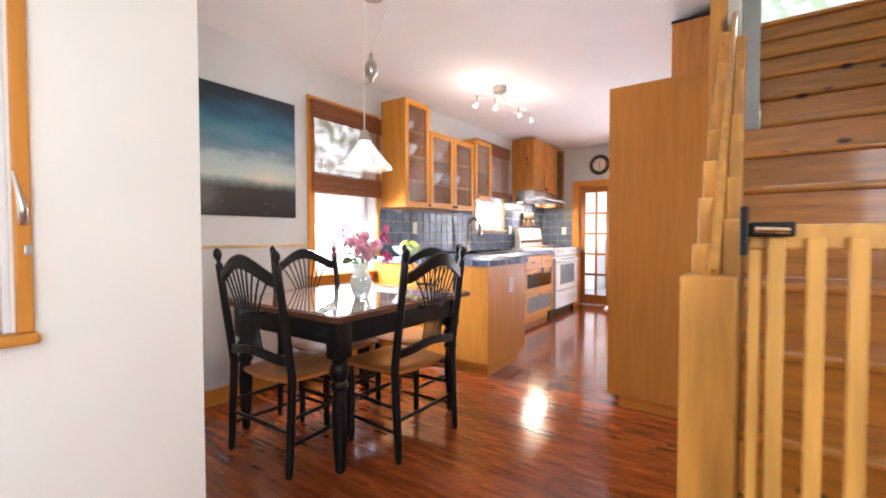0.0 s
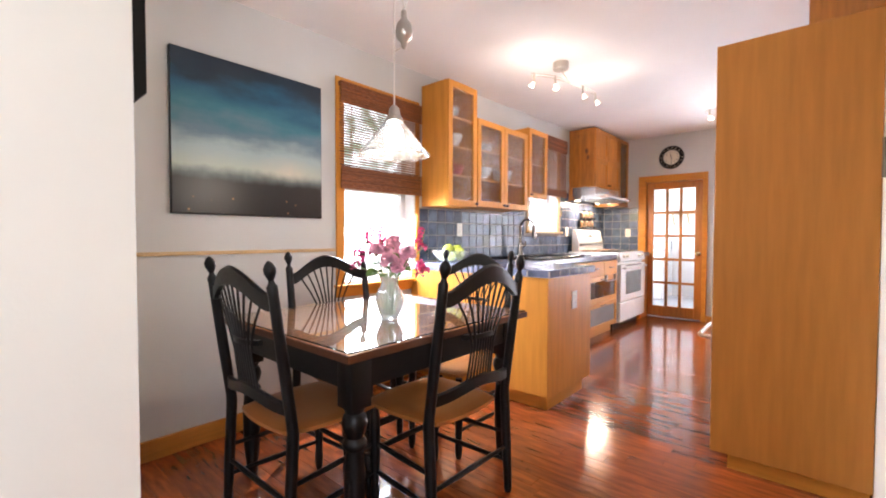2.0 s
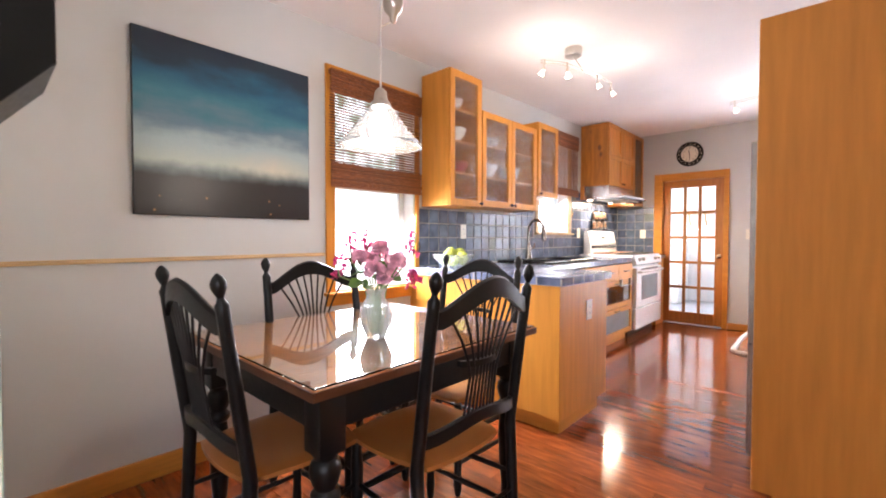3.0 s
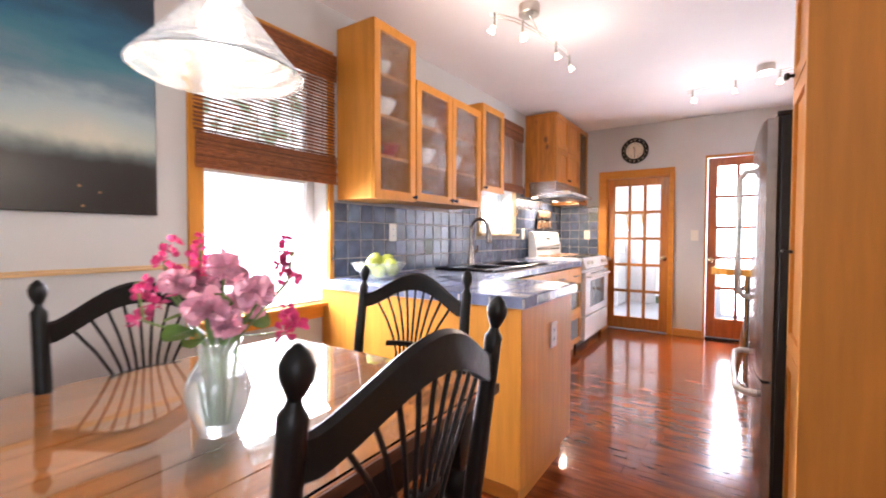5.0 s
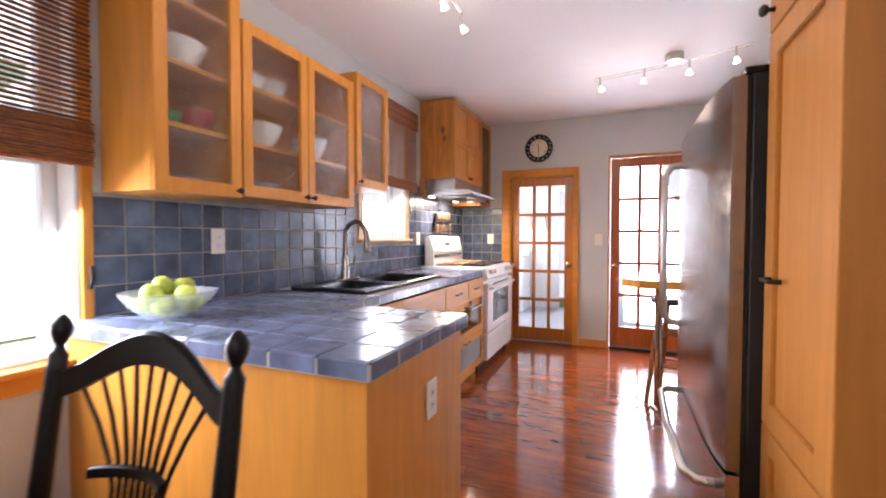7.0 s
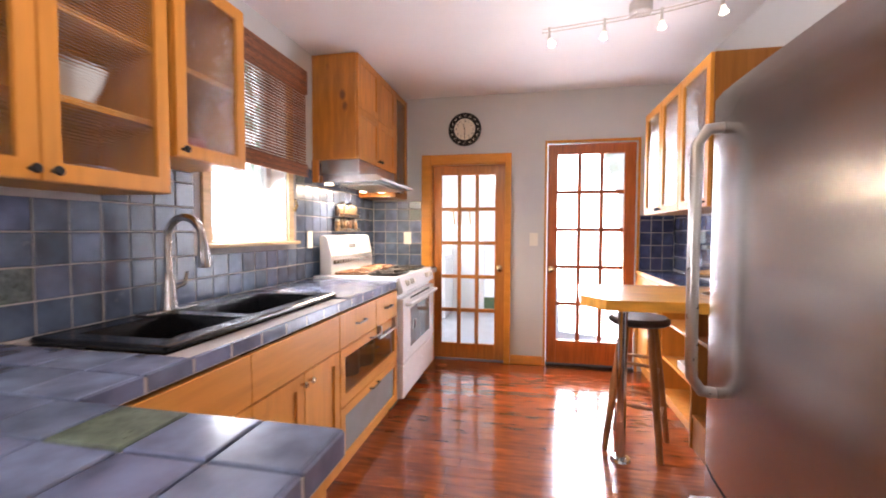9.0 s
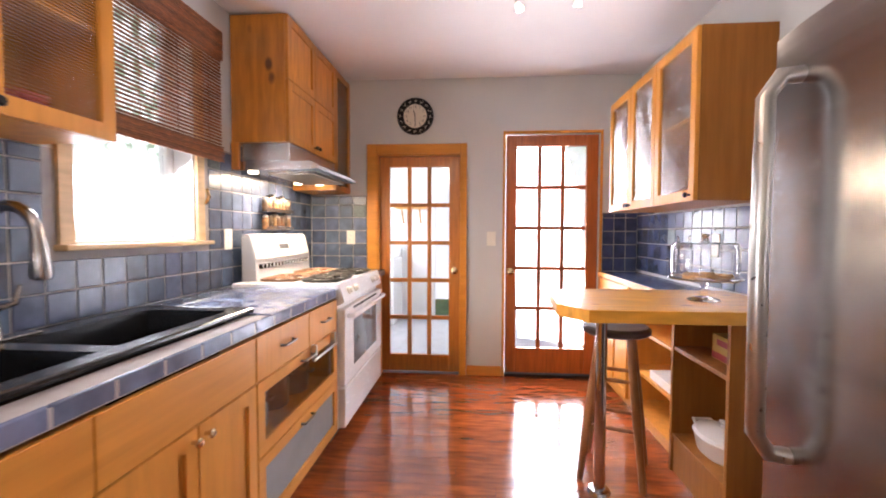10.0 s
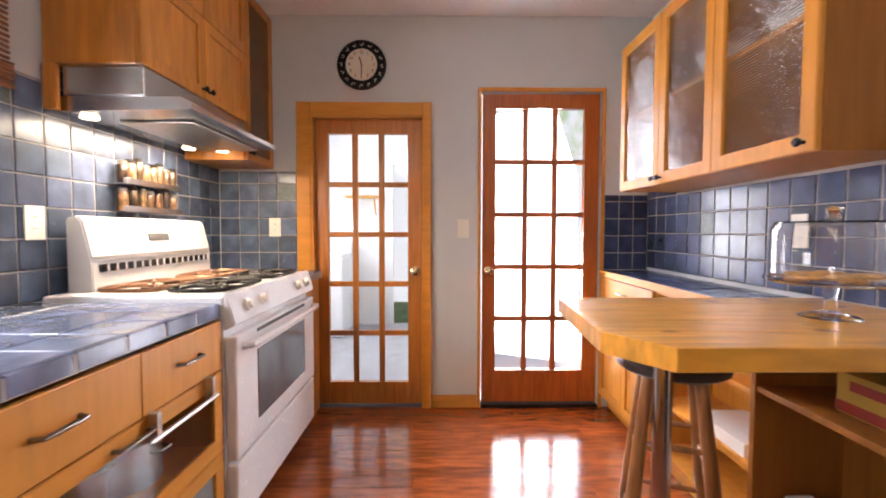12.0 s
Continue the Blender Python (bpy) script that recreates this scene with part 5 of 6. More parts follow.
for k in range(14):
    y0 = 3.61 + 2.084 * (k + 0.5) / 14
    piece("edge_tile", top, pose(-1.937, y0, 0.8865, 90, 0, 90), 2.084 / 14 - 0.006, 0.046, 0.01, "counter_tile", 0.003)


def splash(name, label, axis, u0, u1, z0, z1, holes, normal, mat, deco=(), pitch=0.111):
    """A tiled stretch of wall: a grout bed and one piece a tile."""
    t = thing(name, ((u0 + u1) / 2,) * 2 + (z0,), label, "backsplash", kind="structure")
    t.location = (0, 0, z0)
    ORIGIN[t] = Vector((0, 0, z0))
    bm = bmesh.new()
    for a, b, c, d in holed(u0, u1, z0, z1, holes):
        if axis == "x":
            s0, s1 = sorted((normal[0], normal[0] + normal[1] * 0.005))
            box(bm, s0, s1, a, b, c, d)
        else:
            box(bm, a, b, normal[0] - 0.005, normal[0], c, d)
    part("grout_bed", bm, "grout", t)
    nu, nz = round((u1 - u0) / pitch), math.ceil((z1 - z0) / pitch - 0.2)
    du = (u1 - u0) / nu
    for i in range(nu):
        for j in range(nz):
            a, b = u0 + du * i, u0 + du * (i + 1)
            c, d = z0 + pitch * j, min(z1, z0 + pitch * (j + 1))
            for h in holes:
                if h[0] < (a + b) / 2 < h[1] and c < h[3] and d > h[2]:
                    if h[2] > c + 0.03:
                        d = h[2]
                    elif h[3] < d - 0.03:
                        c = h[3]
                    else:
                        d = c
            if d - c < 0.02:
                continue
            u, z = (a + b) / 2, (c + d) / 2
            tilt = (rng.uniform(-0.5, 0.5), rng.uniform(-0.5, 0.5))
            proud = 0.0085 + rng.uniform(-0.0008, 0.0008)
            if axis == "x":
                m = Matrix.Translation((normal[0] + normal[1] * proud, u, z)) @ pose(0, 0, 0, 90 + tilt[0], tilt[1], 90 * normal[1])
            else:
                m = Matrix.Translation((u, normal[0] - proud, z)) @ pose(0, 0, 0, 90 + tilt[0], tilt[1], 0)
            piece("tile", t, m, du - 0.0055, d - c - 0.0055, 0.0075, "deco_tile" if (i, j) in deco else mat, 0.0025)
    return t


tw = splash("backsplash_west", "grey-blue handmade tile backsplash behind the sink and range", "x", 2.99, 6.985, 0.913, 1.76,
            [(2.99, 3.40, 1.369, 1.76), (3.40, 4.24, 1.379, 1.76), (4.24, 4.70, 1.519, 1.76), (4.70, 5.52, 1.165, 1.76), (5.52, 5.77, 1.70, 1.76), (6.61, 6.985, 1.56, 1.76)],
            (-2.5995, 1), "blue_tile", {(8, 1), (23, 6)})
tn = splash("backsplash_north", "grey-blue tile backsplash beside the sunroom door", "y", -2.589, -2.095, 0.913, 1.545, [], (6.9895, 1), "blue_tile", {(3, 4)})
te = splash("backsplash_east", "deep blue tile backsplash behind the bar", "x", 5.06, 6.985, 0.93, 1.44, [(5.36, 6.63, 1.384, 1.44)], (0.1895, -1), "blue_tile_dark", {(11, 2)})
tr = splash("backsplash_corner", "deep blue tiles between the back door and corner", "y", -0.10, 0.181, 0.913, 1.40, [], (6.9895, 1), "blue_tile_dark")


# ---- switch plates and outlets ----
def plate(name, label, axis, at, w, h, sockets):
    p = thing(name, at, label, "outlet" if "outlet" in label else "switch", "wall plates")
    x, y, z = at
    q = {"x": 90, "-x": -90, "-y": 0}[axis]
    base = Matrix.Translation(at) @ pose(0, 0, 0, 0, 0, q)
    part("cover", box(bmesh.new(), -w / 2, w / 2, -0.006, 0.0, -h / 2, h / 2, 0.002, m=base), "plate", p)
    n = max(1, round(w / 0.06))
    for i in range(n):
        cx = (i - (n - 1) / 2) * 0.048
        if sockets[i % len(sockets)] == "s":
            part("rocker", box(bmesh.new(), cx - 0.015, cx + 0.015, -0.009, -0.0062, -0.032, 0.032, 0.001, m=base), "plate", p)
        else:
            for dz in (-0.02, 0.02):
                part("socket", box(bmesh.new(), cx - 0.013, cx + 0.013, -0.0075, -0.0062, dz - 0.012, dz + 0.012, 0.0005, m=base), "china", p)
                for dx in (-0.005, 0.005):
                    part("slot", box(bmesh.new(), cx + dx - 0.001, cx + dx + 0.001, -0.0082, -0.0077, dz - 0.004, dz + 0.004, m=base), "iron", p)
    return p


plate("wall_outlet", "cream outlet plate on the blue tiles", "x", (-2.589, 3.509, 1.185), 0.075, 0.12, "o")
plate("wall_outlet", "cream outlet plate on the tiles beside the range", "x", (-2.589, 5.71, 1.19), 0.075, 0.12, "o")
plate("wall_outlet", "cream outlet plate on the end wall tiles", "-y", (-2.235, 6.979, 1.187), 0.075, 0.12, "o")
plate("light_switch", "white light switch between the two doors", "-y", (-1.02, 6.989, 1.18), 0.075, 0.12, "s")
plate("wall_outlet", "cream outlet plate on the peninsula end panel", "x", (-1.3755, 3.275, 0.69), 0.075, 0.12, "o")
plate("light_switch", "cream double plate with switch and outlet", "-x", (0.179, 5.41, 1.17), 0.125, 0.12, "so")
plate("wall_outlet", "cream outlet plate on the blue tiles over the bar", "-x", (0.179, 5.16, 1.17), 0.075, 0.12, "o")
plate("wall_outlet", "cream outlet plate behind the cake stand", "-x", (0.179, 5.80, 1.17), 0.075, 0.12, "o")

# ---- spice rack ----
rack = thing("spice_rack", (-2.55, 6.25, 1.24), "two steel wall shelves for spice jars over the range", "shelf")
for z in (1.25, 1.37):
    part("shelf", boxed(-2.588, -2.52, 6.05, 6.46, z - 0.004, z, 0.001), "steel", rack)
    part("lip", boxed(-2.522, -2.5195, 6.05, 6.46, z + 0.0005, z + 0.022, 0.0005), "steel", rack)
for z, n in ((1.25, 7), (1.37, 8)):
    for k in range(n):
        y = 6.085 + 0.345 * k / (n - 1)
        h = 0.075 + 0.012 * ((k * 7) % 3)
        j = thing("spice_jar", (-2.552, y, z), "small glass spice jar with a dark lid on the rack", "jar", "spice jars")
        part("jar", lathe(bmesh.new(), [(0.019, 0.0005), (0.021, 0.004), (0.021, h), (0.016, h + 0.006)], (-2.552, y, z), 12), "spice", j, smooth=True)
        part("lid", lathe(bmesh.new(), [(0.019, h + 0.0065), (0.019, h + 0.02), (0.017, h + 0.022)], (-2.552, y, z), 12), "iron" if k % 3 else "nickel", j, smooth=True)

# ---- clock ----
clk = thing("wall_clock", (-1.672, 6.989, 2.22), "round wall clock with a black scrollwork rim", "clock")
CL = Matrix.Translation((-1.672, 6.989, 2.22)) @ pose(0, 0, 0, 90)


def clocked(bm):
    bmesh.ops.transform(bm, matrix=CL, verts=bm.verts)
    return bm


part("face", clocked(lathe(bmesh.new(), [(0.104, 0), (0.104, 0.014), (0.100, 0.016)], sides=40)), "clock_face", clk)
part("inner_ring", clocked(tube(bmesh.new(), [(0.105 * math.cos(t), 0.105 * math.sin(t), 0.016) for t in (2 * math.pi * k / 40 for k in range(41))], 0.005, 6, False)), "iron", clk)
part("rim", clocked(lathe(bmesh.new(), [(0.110, 0.002), (0.150, 0.002), (0.150, 0.008), (0.110, 0.008)], sides=40)), "black_paint", clk)
part("outer_ring", clocked(tube(bmesh.new(), [(0.153 * math.cos(t), 0.153 * math.sin(t), 0.008) for t in (2 * math.pi * k / 40 for k in range(41))], 0.005, 6, False)), "iron", clk)
for k in range(16):
    a = 2 * math.pi * k / 16
    c = Vector((0.131 * math.cos(a), 0.131 * math.sin(a), 0.010))
    pts = [c + Vector((math.cos(a + t) * 0.013 * t / 5, math.sin(a + t) * 0.013 * t / 5, 0)) for t in (0.6 * i for i in range(1, 10))]
    part("scroll", clocked(tube(bmesh.new(), pts, 0.0022, 5)), "clock_face", clk)


def numeral(text, x, y, size):
    cu = bpy.data.curves.new("numeral", "FONT")
    cu.body, cu.size, cu.align_x, cu.align_y, cu.extrude = text, size, "CENTER", "CENTER", 0.0006
    tmp = new("numeral", cu)
    me = bpy.data.meshes.new_from_object(tmp.evaluated_get(bpy.context.evaluated_depsgraph_get()))
    bpy.data.objects.remove(tmp)
    me.materials.clear()
    me.materials.append(M["iron"])
    o = new("numeral", me)
    o.parent = clk
    o.matrix_basis = Matrix.Translation(-ORIGIN[clk]) @ CL @ pose(x, y, 0.017)
    return o


for h in range(1, 13):
    a = math.radians(90 - 30 * h)
    numeral(str(h), 0.079 * math.cos(a), 0.079 * math.sin(a), 0.028)
for ang, ln, w in ((105, 0.05, 0.0035), (-90, 0.075, 0.0028)):
    part("hand", clocked(box(bmesh.new(), -0.012, ln, -w, w, 0.0185, 0.020, m=pose(0, 0, 0, 0, 0, ang))), "iron", clk)


# ---- dining table ----
TBX0, TBX1, TBY0, TBY1 = -2.175, -1.215, 1.285, 2.36
tab = thing("dining_table", (-1.66, 1.87, 0), "dining table with plank top and black turned legs", "table")
n = 7
for k in range(n):
    x0 = TBX0 + (TBX1 - TBX0) * k / n
    part("plank", boxed(x0 + 0.0008, x0 + (TBX1 - TBX0) / n - 0.0008, TBY0, TBY1, 0.715, 0.744, 0.002), "table_wood", tab)
for a in ((TBX0 - 0.006, TBX1 + 0.006, TBY0 - 0.006, TBY0 - 0.0004), (TBX0 - 0.006, TBX1 + 0.006, TBY1 + 0.0004, TBY1 + 0.006),
          (TBX0 - 0.006, TBX0 - 0.0004, TBY0, TBY1), (TBX1 + 0.0004, TBX1 + 0.006, TBY0, TBY1)):
    part("edge_band", boxed(*a, 0.717, 0.7435, 0.0015), "dark_stain", tab, "dark-stained table edge")
for a in ((TBX0 + 0.05, TBX1 - 0.05, TBY0 + 0.05, TBY0 + 0.072), (TBX0 + 0.05, TBX1 - 0.05, TBY1 - 0.072, TBY1 - 0.05),
          (TBX0 + 0.05, TBX0 + 0.072, TBY0 + 0.073, TBY1 - 0.073), (TBX1 - 0.072, TBX1 - 0.05, TBY0 + 0.073, TBY1 - 0.073)):
    part("apron", boxed(*a, 0.60, 0.7145, 0.003), "black_paint", tab)
TURNED = [(0.018, 0.0), (0.026, 0.02), (0.024, 0.05), (0.034, 0.16), (0.038, 0.30), (0.030, 0.385), (0.042, 0.40), (0.042, 0.415), (0.030, 0.43), (0.040, 0.455), (0.046, 0.48), (0.040, 0.505), (0.030, 0.515), (0.040, 0.535)]
for x in (TBX0 + 0.085, TBX1 - 0.085):
    for y in (TBY0 + 0.085, TBY1 - 0.085):
        bm = lathe(bmesh.new(), TURNED, (x, y, 0.001), 18)
        box(bm, x - 0.042, x + 0.042, y - 0.042, y + 0.042, 0.536, 0.7145, 0.004)
        part("leg", bm, "black_paint", tab, smooth=True)
gt = tagged(part("glass_tabletop", boxed(TBX0 + 0.003, TBX1 - 0.003, TBY0 + 0.003, TBY1 - 0.003, 0.7455, 0.7515, 0.0015), "table_glass"), "clear glass sheet lying on the dining table", "glass sheet")
gt.visible_shadow = False


# ---- chairs ----
def chair(m):
    """A fan-back chair; its front faces local +y, its seat's centre is above the origin."""
    c = thing("dining_chair", (0, 0, 0), "black fan-back dining chair with a brown wooden saddle seat", "chair", "chairs round the table")
    # seat
    bm = bmesh.new()
    nx, ny = 14, 12
    grid = {}
    for side, zt in ((0, 0.0), (1, -0.038)):
        for i in range(nx + 1):
            for j in range(ny + 1):
                u, v = 2 * i / nx - 1, 2 * j / ny - 1
                w = 0.235 - 0.03 * (1 - v) / 2
                x = w * u * math.sqrt(1 - 0.22 * v * v)
                y = 0.215 * v * math.sqrt(1 - 0.22 * u * u)
                dip = -0.016 * (1 - u * u) * (1 - v * v) if side == 0 else 0.0
                edge = max(abs(u), abs(v)) ** 8
                z = 0.438 + zt + dip - (0.012 * edge if side == 0 else -0.012 * edge)
                grid[side, i, j] = bm.verts.new((x, y, z))
    for i in range(nx):
        for j in range(ny):
            bm.faces.new([grid[0, a, b] for a, b in ((i, j), (i + 1, j), (i + 1, j + 1), (i, j + 1))])
            bm.faces.new([grid[1, a, b] for a, b in ((i, j + 1), (i + 1, j + 1), (i + 1, j), (i, j))])
    for i in range(nx):
        for j in (0, ny):
            bm.faces.new((grid[0, i, j], grid[0, i + 1, j], grid[1, i + 1, j], grid[1, i, j]))
    for j in range(ny):
        for i in (0, nx):
            bm.faces.new((grid[0, i, j], grid[0, i, j + 1], grid[1, i, j + 1], grid[1, i, j]))
    part("seat", bm, "seat_wood", c, "brown wooden saddle seat", smooth=True)

    def back_y(z):
        return -0.205 - max(0.0, z - 0.45) * 0.14 - max(0.0, 0.45 - z) * 0.05
    for s in (-1, 1):
        x = 0.238 * s
        zs = [0.002, 0.02, 0.2, 0.44, 0.47, 0.70, 0.93, 0.955, 0.965, 0.975, 0.985, 1.0, 1.015, 1.03, 1.04]
        rs = [0.014, 0.017, 0.020, 0.021, 0.020, 0.020, 0.018, 0.019, 0.012, 0.009, 0.014, 0.020, 0.021, 0.014, 0.003]
        part("back_post", tube(bmesh.new(), [(x, back_y(z), z) for z in zs], rs, 12), "black_paint", c, smooth=True)
        zs = [0.002, 0.02, 0.06, 0.10, 0.22, 0.33, 0.385, 0.408]
        rs = [0.012, 0.016, 0.019, 0.016, 0.021, 0.022, 0.018, 0.017]
        part("front_leg", tube(bmesh.new(), [(0.205 * s, 0.185, z) for z in zs], rs, 12), "black_paint", c, smooth=True)

    def crest(u):
        """Height of the top rail's middle at u from -1 to 1."""
        a = abs(u)
        return 0.90 + 0.082 * (0.5 + 0.5 * math.cos(math.pi * min(1, a / 0.92))) ** 0.62

    def bowed(f, half, thick, low_f, name):
        bm = bmesh.new()
        k = 24
        rows = []
        for i in range(k + 1):
            u = 2 * i / k - 1
            z = f(u)
            h = half(u)
            yy = back_y(z) - 0.03 * (1 - u * u) * low_f
            rows.append([bm.verts.new((0.227 * u, yy + dy, z + dz)) for dy, dz in ((-thick, -h), (thick, -h), (thick, h * 0.8), (0, h), (-thick, h * 0.8))])
        for a, b in zip(rows, rows[1:]):
            for q in range(5):
                bm.faces.new((a[q], a[(q + 1) % 5], b[(q + 1) % 5], b[q]))
        bm.faces.new(rows[0]), bm.faces.new(rows[-1][::-1])
        return part(name, bm, "black_paint", c, smooth=True)
    bowed(crest, lambda u: 0.034 - 0.006 * abs(u), 0.011, 1.0, "crest_rail")
    bowed(lambda u: 0.545 + 0.03 * math.cos(math.pi * u) * 0.5 + 0.0, lambda u: 0.022, 0.010, 1.0, "lower_rail")
    bowed(lambda u: 0.742, lambda u: 0.010, 0.009, 1.0, "cross_bar").scale = (0.42, 1, 1)
    for i in range(9):
        u = 2 * i / 8 - 1
        low, mid, high = 0.075 * u, 0.072 * u, 0.165 * u
        zt = crest(high / 0.215) - 0.025
        pts = []
        for f, x in ((0, low), (0.45, mid * 0.92), (0.60, mid + (high - mid) * 0.12), (0.80, mid + (high - mid) * 0.5), (1, high)):
            z = 0.55 + (zt - 0.55) * f
            pts.append((x, back_y(z) - 0.028 * (1 - (x / 0.215) ** 2), z))
        part("spindle", tube(bmesh.new(), pts, 0.0046, 7), "black_paint", c, smooth=True)

    def bar_(p, q, r=0.011):
        p, q = Vector(p), Vector(q)
        part("stretcher", tube(bmesh.new(), [p, p.lerp(q, 0.3), p.lerp(q, 0.5), p.lerp(q, 0.7), q], [r * 0.7, r * 0.9, r, r * 0.9, r * 0.7], 8), "black_paint", c, smooth=True)
    for s in (-1, 1):
        bar_((0.234 * s, back_y(0.14), 0.14), (0.205 * s, 0.185, 0.14))
        bar_((0.234 * s, back_y(0.26), 0.26), (0.205 * s, 0.185, 0.26))
    bar_((-0.205, 0.185, 0.20), (0.205, 0.185, 0.20), 0.014)
    bar_((-0.205, 0.185, 0.31), (0.205, 0.185, 0.31), 0.014)
    bar_((-0.234, back_y(0.2), 0.20), (0.234, back_y(0.2), 0.20))
    c.matrix_basis = m
    return c


# posts' tops lie 0.28 m behind the seat's centre
chair_a = chair(pose(-1.69, 1.425, 0, 0, 0, 1.0))
copy_thing(chair_a, pose(-1.352, 1.825, 0, 0, 0, 89))
copy_thing(chair_a, pose(-1.903, 1.849, 0, 0, 0, -91))
copy_thing(chair_a, pose(-1.674, 2.300, 0, 0, 0, 183.5))

# ---- painting ----
pt = thing("painting", (-2.585, 1.63, 1.24), "unframed canvas of a stormy blue sky over dark trees", "painting")
part("canvas", boxed(-2.599, -2.572, 1.196, 2.06, 1.24, 2.085, 0.003), "canvas", pt)
part("edge", boxed(-2.5985, -2.5735, 1.1945, 2.0615, 1.2385, 2.0865), "dark_edge", pt)

# ---- pendant lamp ----
PX, PY = -1.50, 1.735
pl = thing("pendant_lamp", (PX, PY, 1.452), "counterweighted pendant with a cone glass shade, lit over the table", "pendant lamp")
sh = part("shade", lathe(bmesh.new(), [(0.155, 1.470), (0.152, 1.476), (0.12, 1.512), (0.085, 1.557), (0.05, 1.602), (0.036, 1.624), (0.032, 1.622), (0.047, 1.598), (0.082, 1.552), (0.117, 1.508), (0.150, 1.470)], (PX, PY, 0), 40, closed=False), "shade_glass", pl, "clear ribbed glass cone", smooth=True)
sh.visible_shadow = False
part("holder", lathe(bmesh.new(), [(0.038, 1.615), (0.036, 1.630), (0.026, 1.640), (0.022, 1.672), (0.010, 1.684)], (PX, PY, 0), 20), "nickel", pl, smooth=True)
part("bulb", lathe(bmesh.new(), [(0.005, 1.497), (0.03, 1.507), (0.042, 1.532), (0.036, 1.567), (0.018, 1.602), (0.014, 1.614)], (PX, PY, 0), 20), "pendant_bulb", pl, smooth=True)
part("cord", tube(bmesh.new(), [(PX, PY, 1.682), (PX - 0.004, PY + 0.004, ceiling_z(PY) - 0.03)], 0.0035, 6), "china", pl)
wx, wy = PX - 0.045, PY + 0.10
cw = part("counterweight", lathe(bmesh.new(), [(0.004, 1.970), (0.013, 1.980), (0.016, 2.000), (0.034, 2.017), (0.040, 2.045), (0.034, 2.080), (0.014, 2.105), (0.012, 2.140), (0.004, 2.147)], (wx, wy, 0), 24), "nickel", pl, "brushed metal counterweight", smooth=True)
part("loop", tube(bmesh.new(), [(wx - 0.01, wy - 0.01, 1.975), (wx - 0.03, wy - 0.035, 1.955), (PX, PY, 1.960)], 0.003, 6), "nickel", cw)
for q in ((PX, PY), (PX + 0.06, PY + 0.14)):
    part("wire", tube(bmesh.new(), [(wx, wy, 2.145), (q[0], q[1], ceiling_z(PY) - 0.02)], 0.0025, 6), "china", pl)
part("canopy", lathe(bmesh.new(), [(0.06, -0.026), (0.062, -0.01), (0.05, 0.002)], (PX + 0.02, PY + 0.05, ceiling_z(PY)), 24), "nickel", pl, smooth=True)
lamp("pendant_light", "POINT", Matrix.Translation((PX, PY, 1.477)), 9, (1, 0.86, 0.68), radius=0.05)


# ---- track lights ----
def track_light(points, canopy, along, heads, label):
    """A canopy, two bent wires through points and small spot heads."""
    tl = thing("track_light", canopy, label, "track light", "ceiling track lights")
    zc = canopy[2]
    part("canopy", lathe(bmesh.new(), [(0.055, -0.055), (0.06, -0.05), (0.06, 0)], canopy, 24), "nickel", tl, smooth=True)
    part("stem", tube(bmesh.new(), [(canopy[0], canopy[1], zc - 0.05), points[len(points) // 2]], 0.005, 6), "nickel", tl)
    dense = []
    for a, b, c_, d_ in zip([points[0]] + points, points, points[1:], points[2:] + [points[-1]]):
        a, b, c_, d_ = map(Vector, (a, b, c_, d_))
        for k in range(8):
            t = k / 8
            dense.append(0.5 * ((2 * b) + (c_ - a) * t + (2 * a - 5 * b + 4 * c_ - d_) * t * t + (3 * b - a - 3 * c_ + d_) * t ** 3))
    dense.append(Vector(points[-1]))
    for dz in (0.0, 0.018):
        part("wire", tube(bmesh.new(), [p + Vector((0, 0, dz)) for p in dense], 0.003, 6), "nickel", tl, smooth=True)
    for f, aim in heads:
        p = dense[round(f * (len(dense) - 1))]
        d = Vector(aim).normalized()
        q = p + Vector((0, 0, -0.035))
        hd = part("head", tube(bmesh.new(), [p + Vector((0, 0, 0.025)), p, q, q + d * 0.012], [0.007, 0.007, 0.009, 0.014], 10), "nickel", tl, smooth=True)
        part("shade", tube(bmesh.new(), [q + d * 0.010, q + d * 0.024, q + d * 0.046], [0.011, 0.013, 0.021], 14, False), "frost_glow", hd, smooth=True)
        part("bulb", tube(bmesh.new(), [q + d * 0.027, q + d * 0.042], [0.010, 0.017], 12), "bulb", hd)
    return tl


track_light([(-1.74, 3.30, 2.31), (-1.66, 3.45, 2.32), (-1.61, 3.68, 2.325), (-1.57, 3.95, 2.325), (-1.58, 4.12, 2.33)], (-1.65, 3.60, ceiling_z(3.6)), "y",
            [(0.06, (-0.5, -0.2, -1)), (0.30, (0.2, -0.1, -1)), (0.66, (0.3, 0.4, -1)), (0.96, (0.4, 0.5, -0.9))], "four-head nickel wire track light on the ceiling, lit")
track_light([(-1.0, 5.42, 2.36), (-0.78, 5.44, 2.385), (-0.55, 5.43, 2.40), (-0.33, 5.37, 2.40), (-0.06, 5.24, 2.40)], (-0.47, 5.49, ceiling_z(5.49)), "x",
            [(0.05, (0.4, -0.3, -1)), (0.36, (-0.1, 0.2, -1)), (0.68, (0.0, -0.1, -1)), (0.90, (0.1, -0.1, -1))], "four-head nickel wire track light on the ceiling by the bar, lit")
for x, y in ((-1.70, 3.35), (-1.58, 4.0)):
    lamp("track_lamp", "POINT", Matrix.Translation((x, y, 2.15)), 5.5, (1, 0.82, 0.66), radius=0.15)
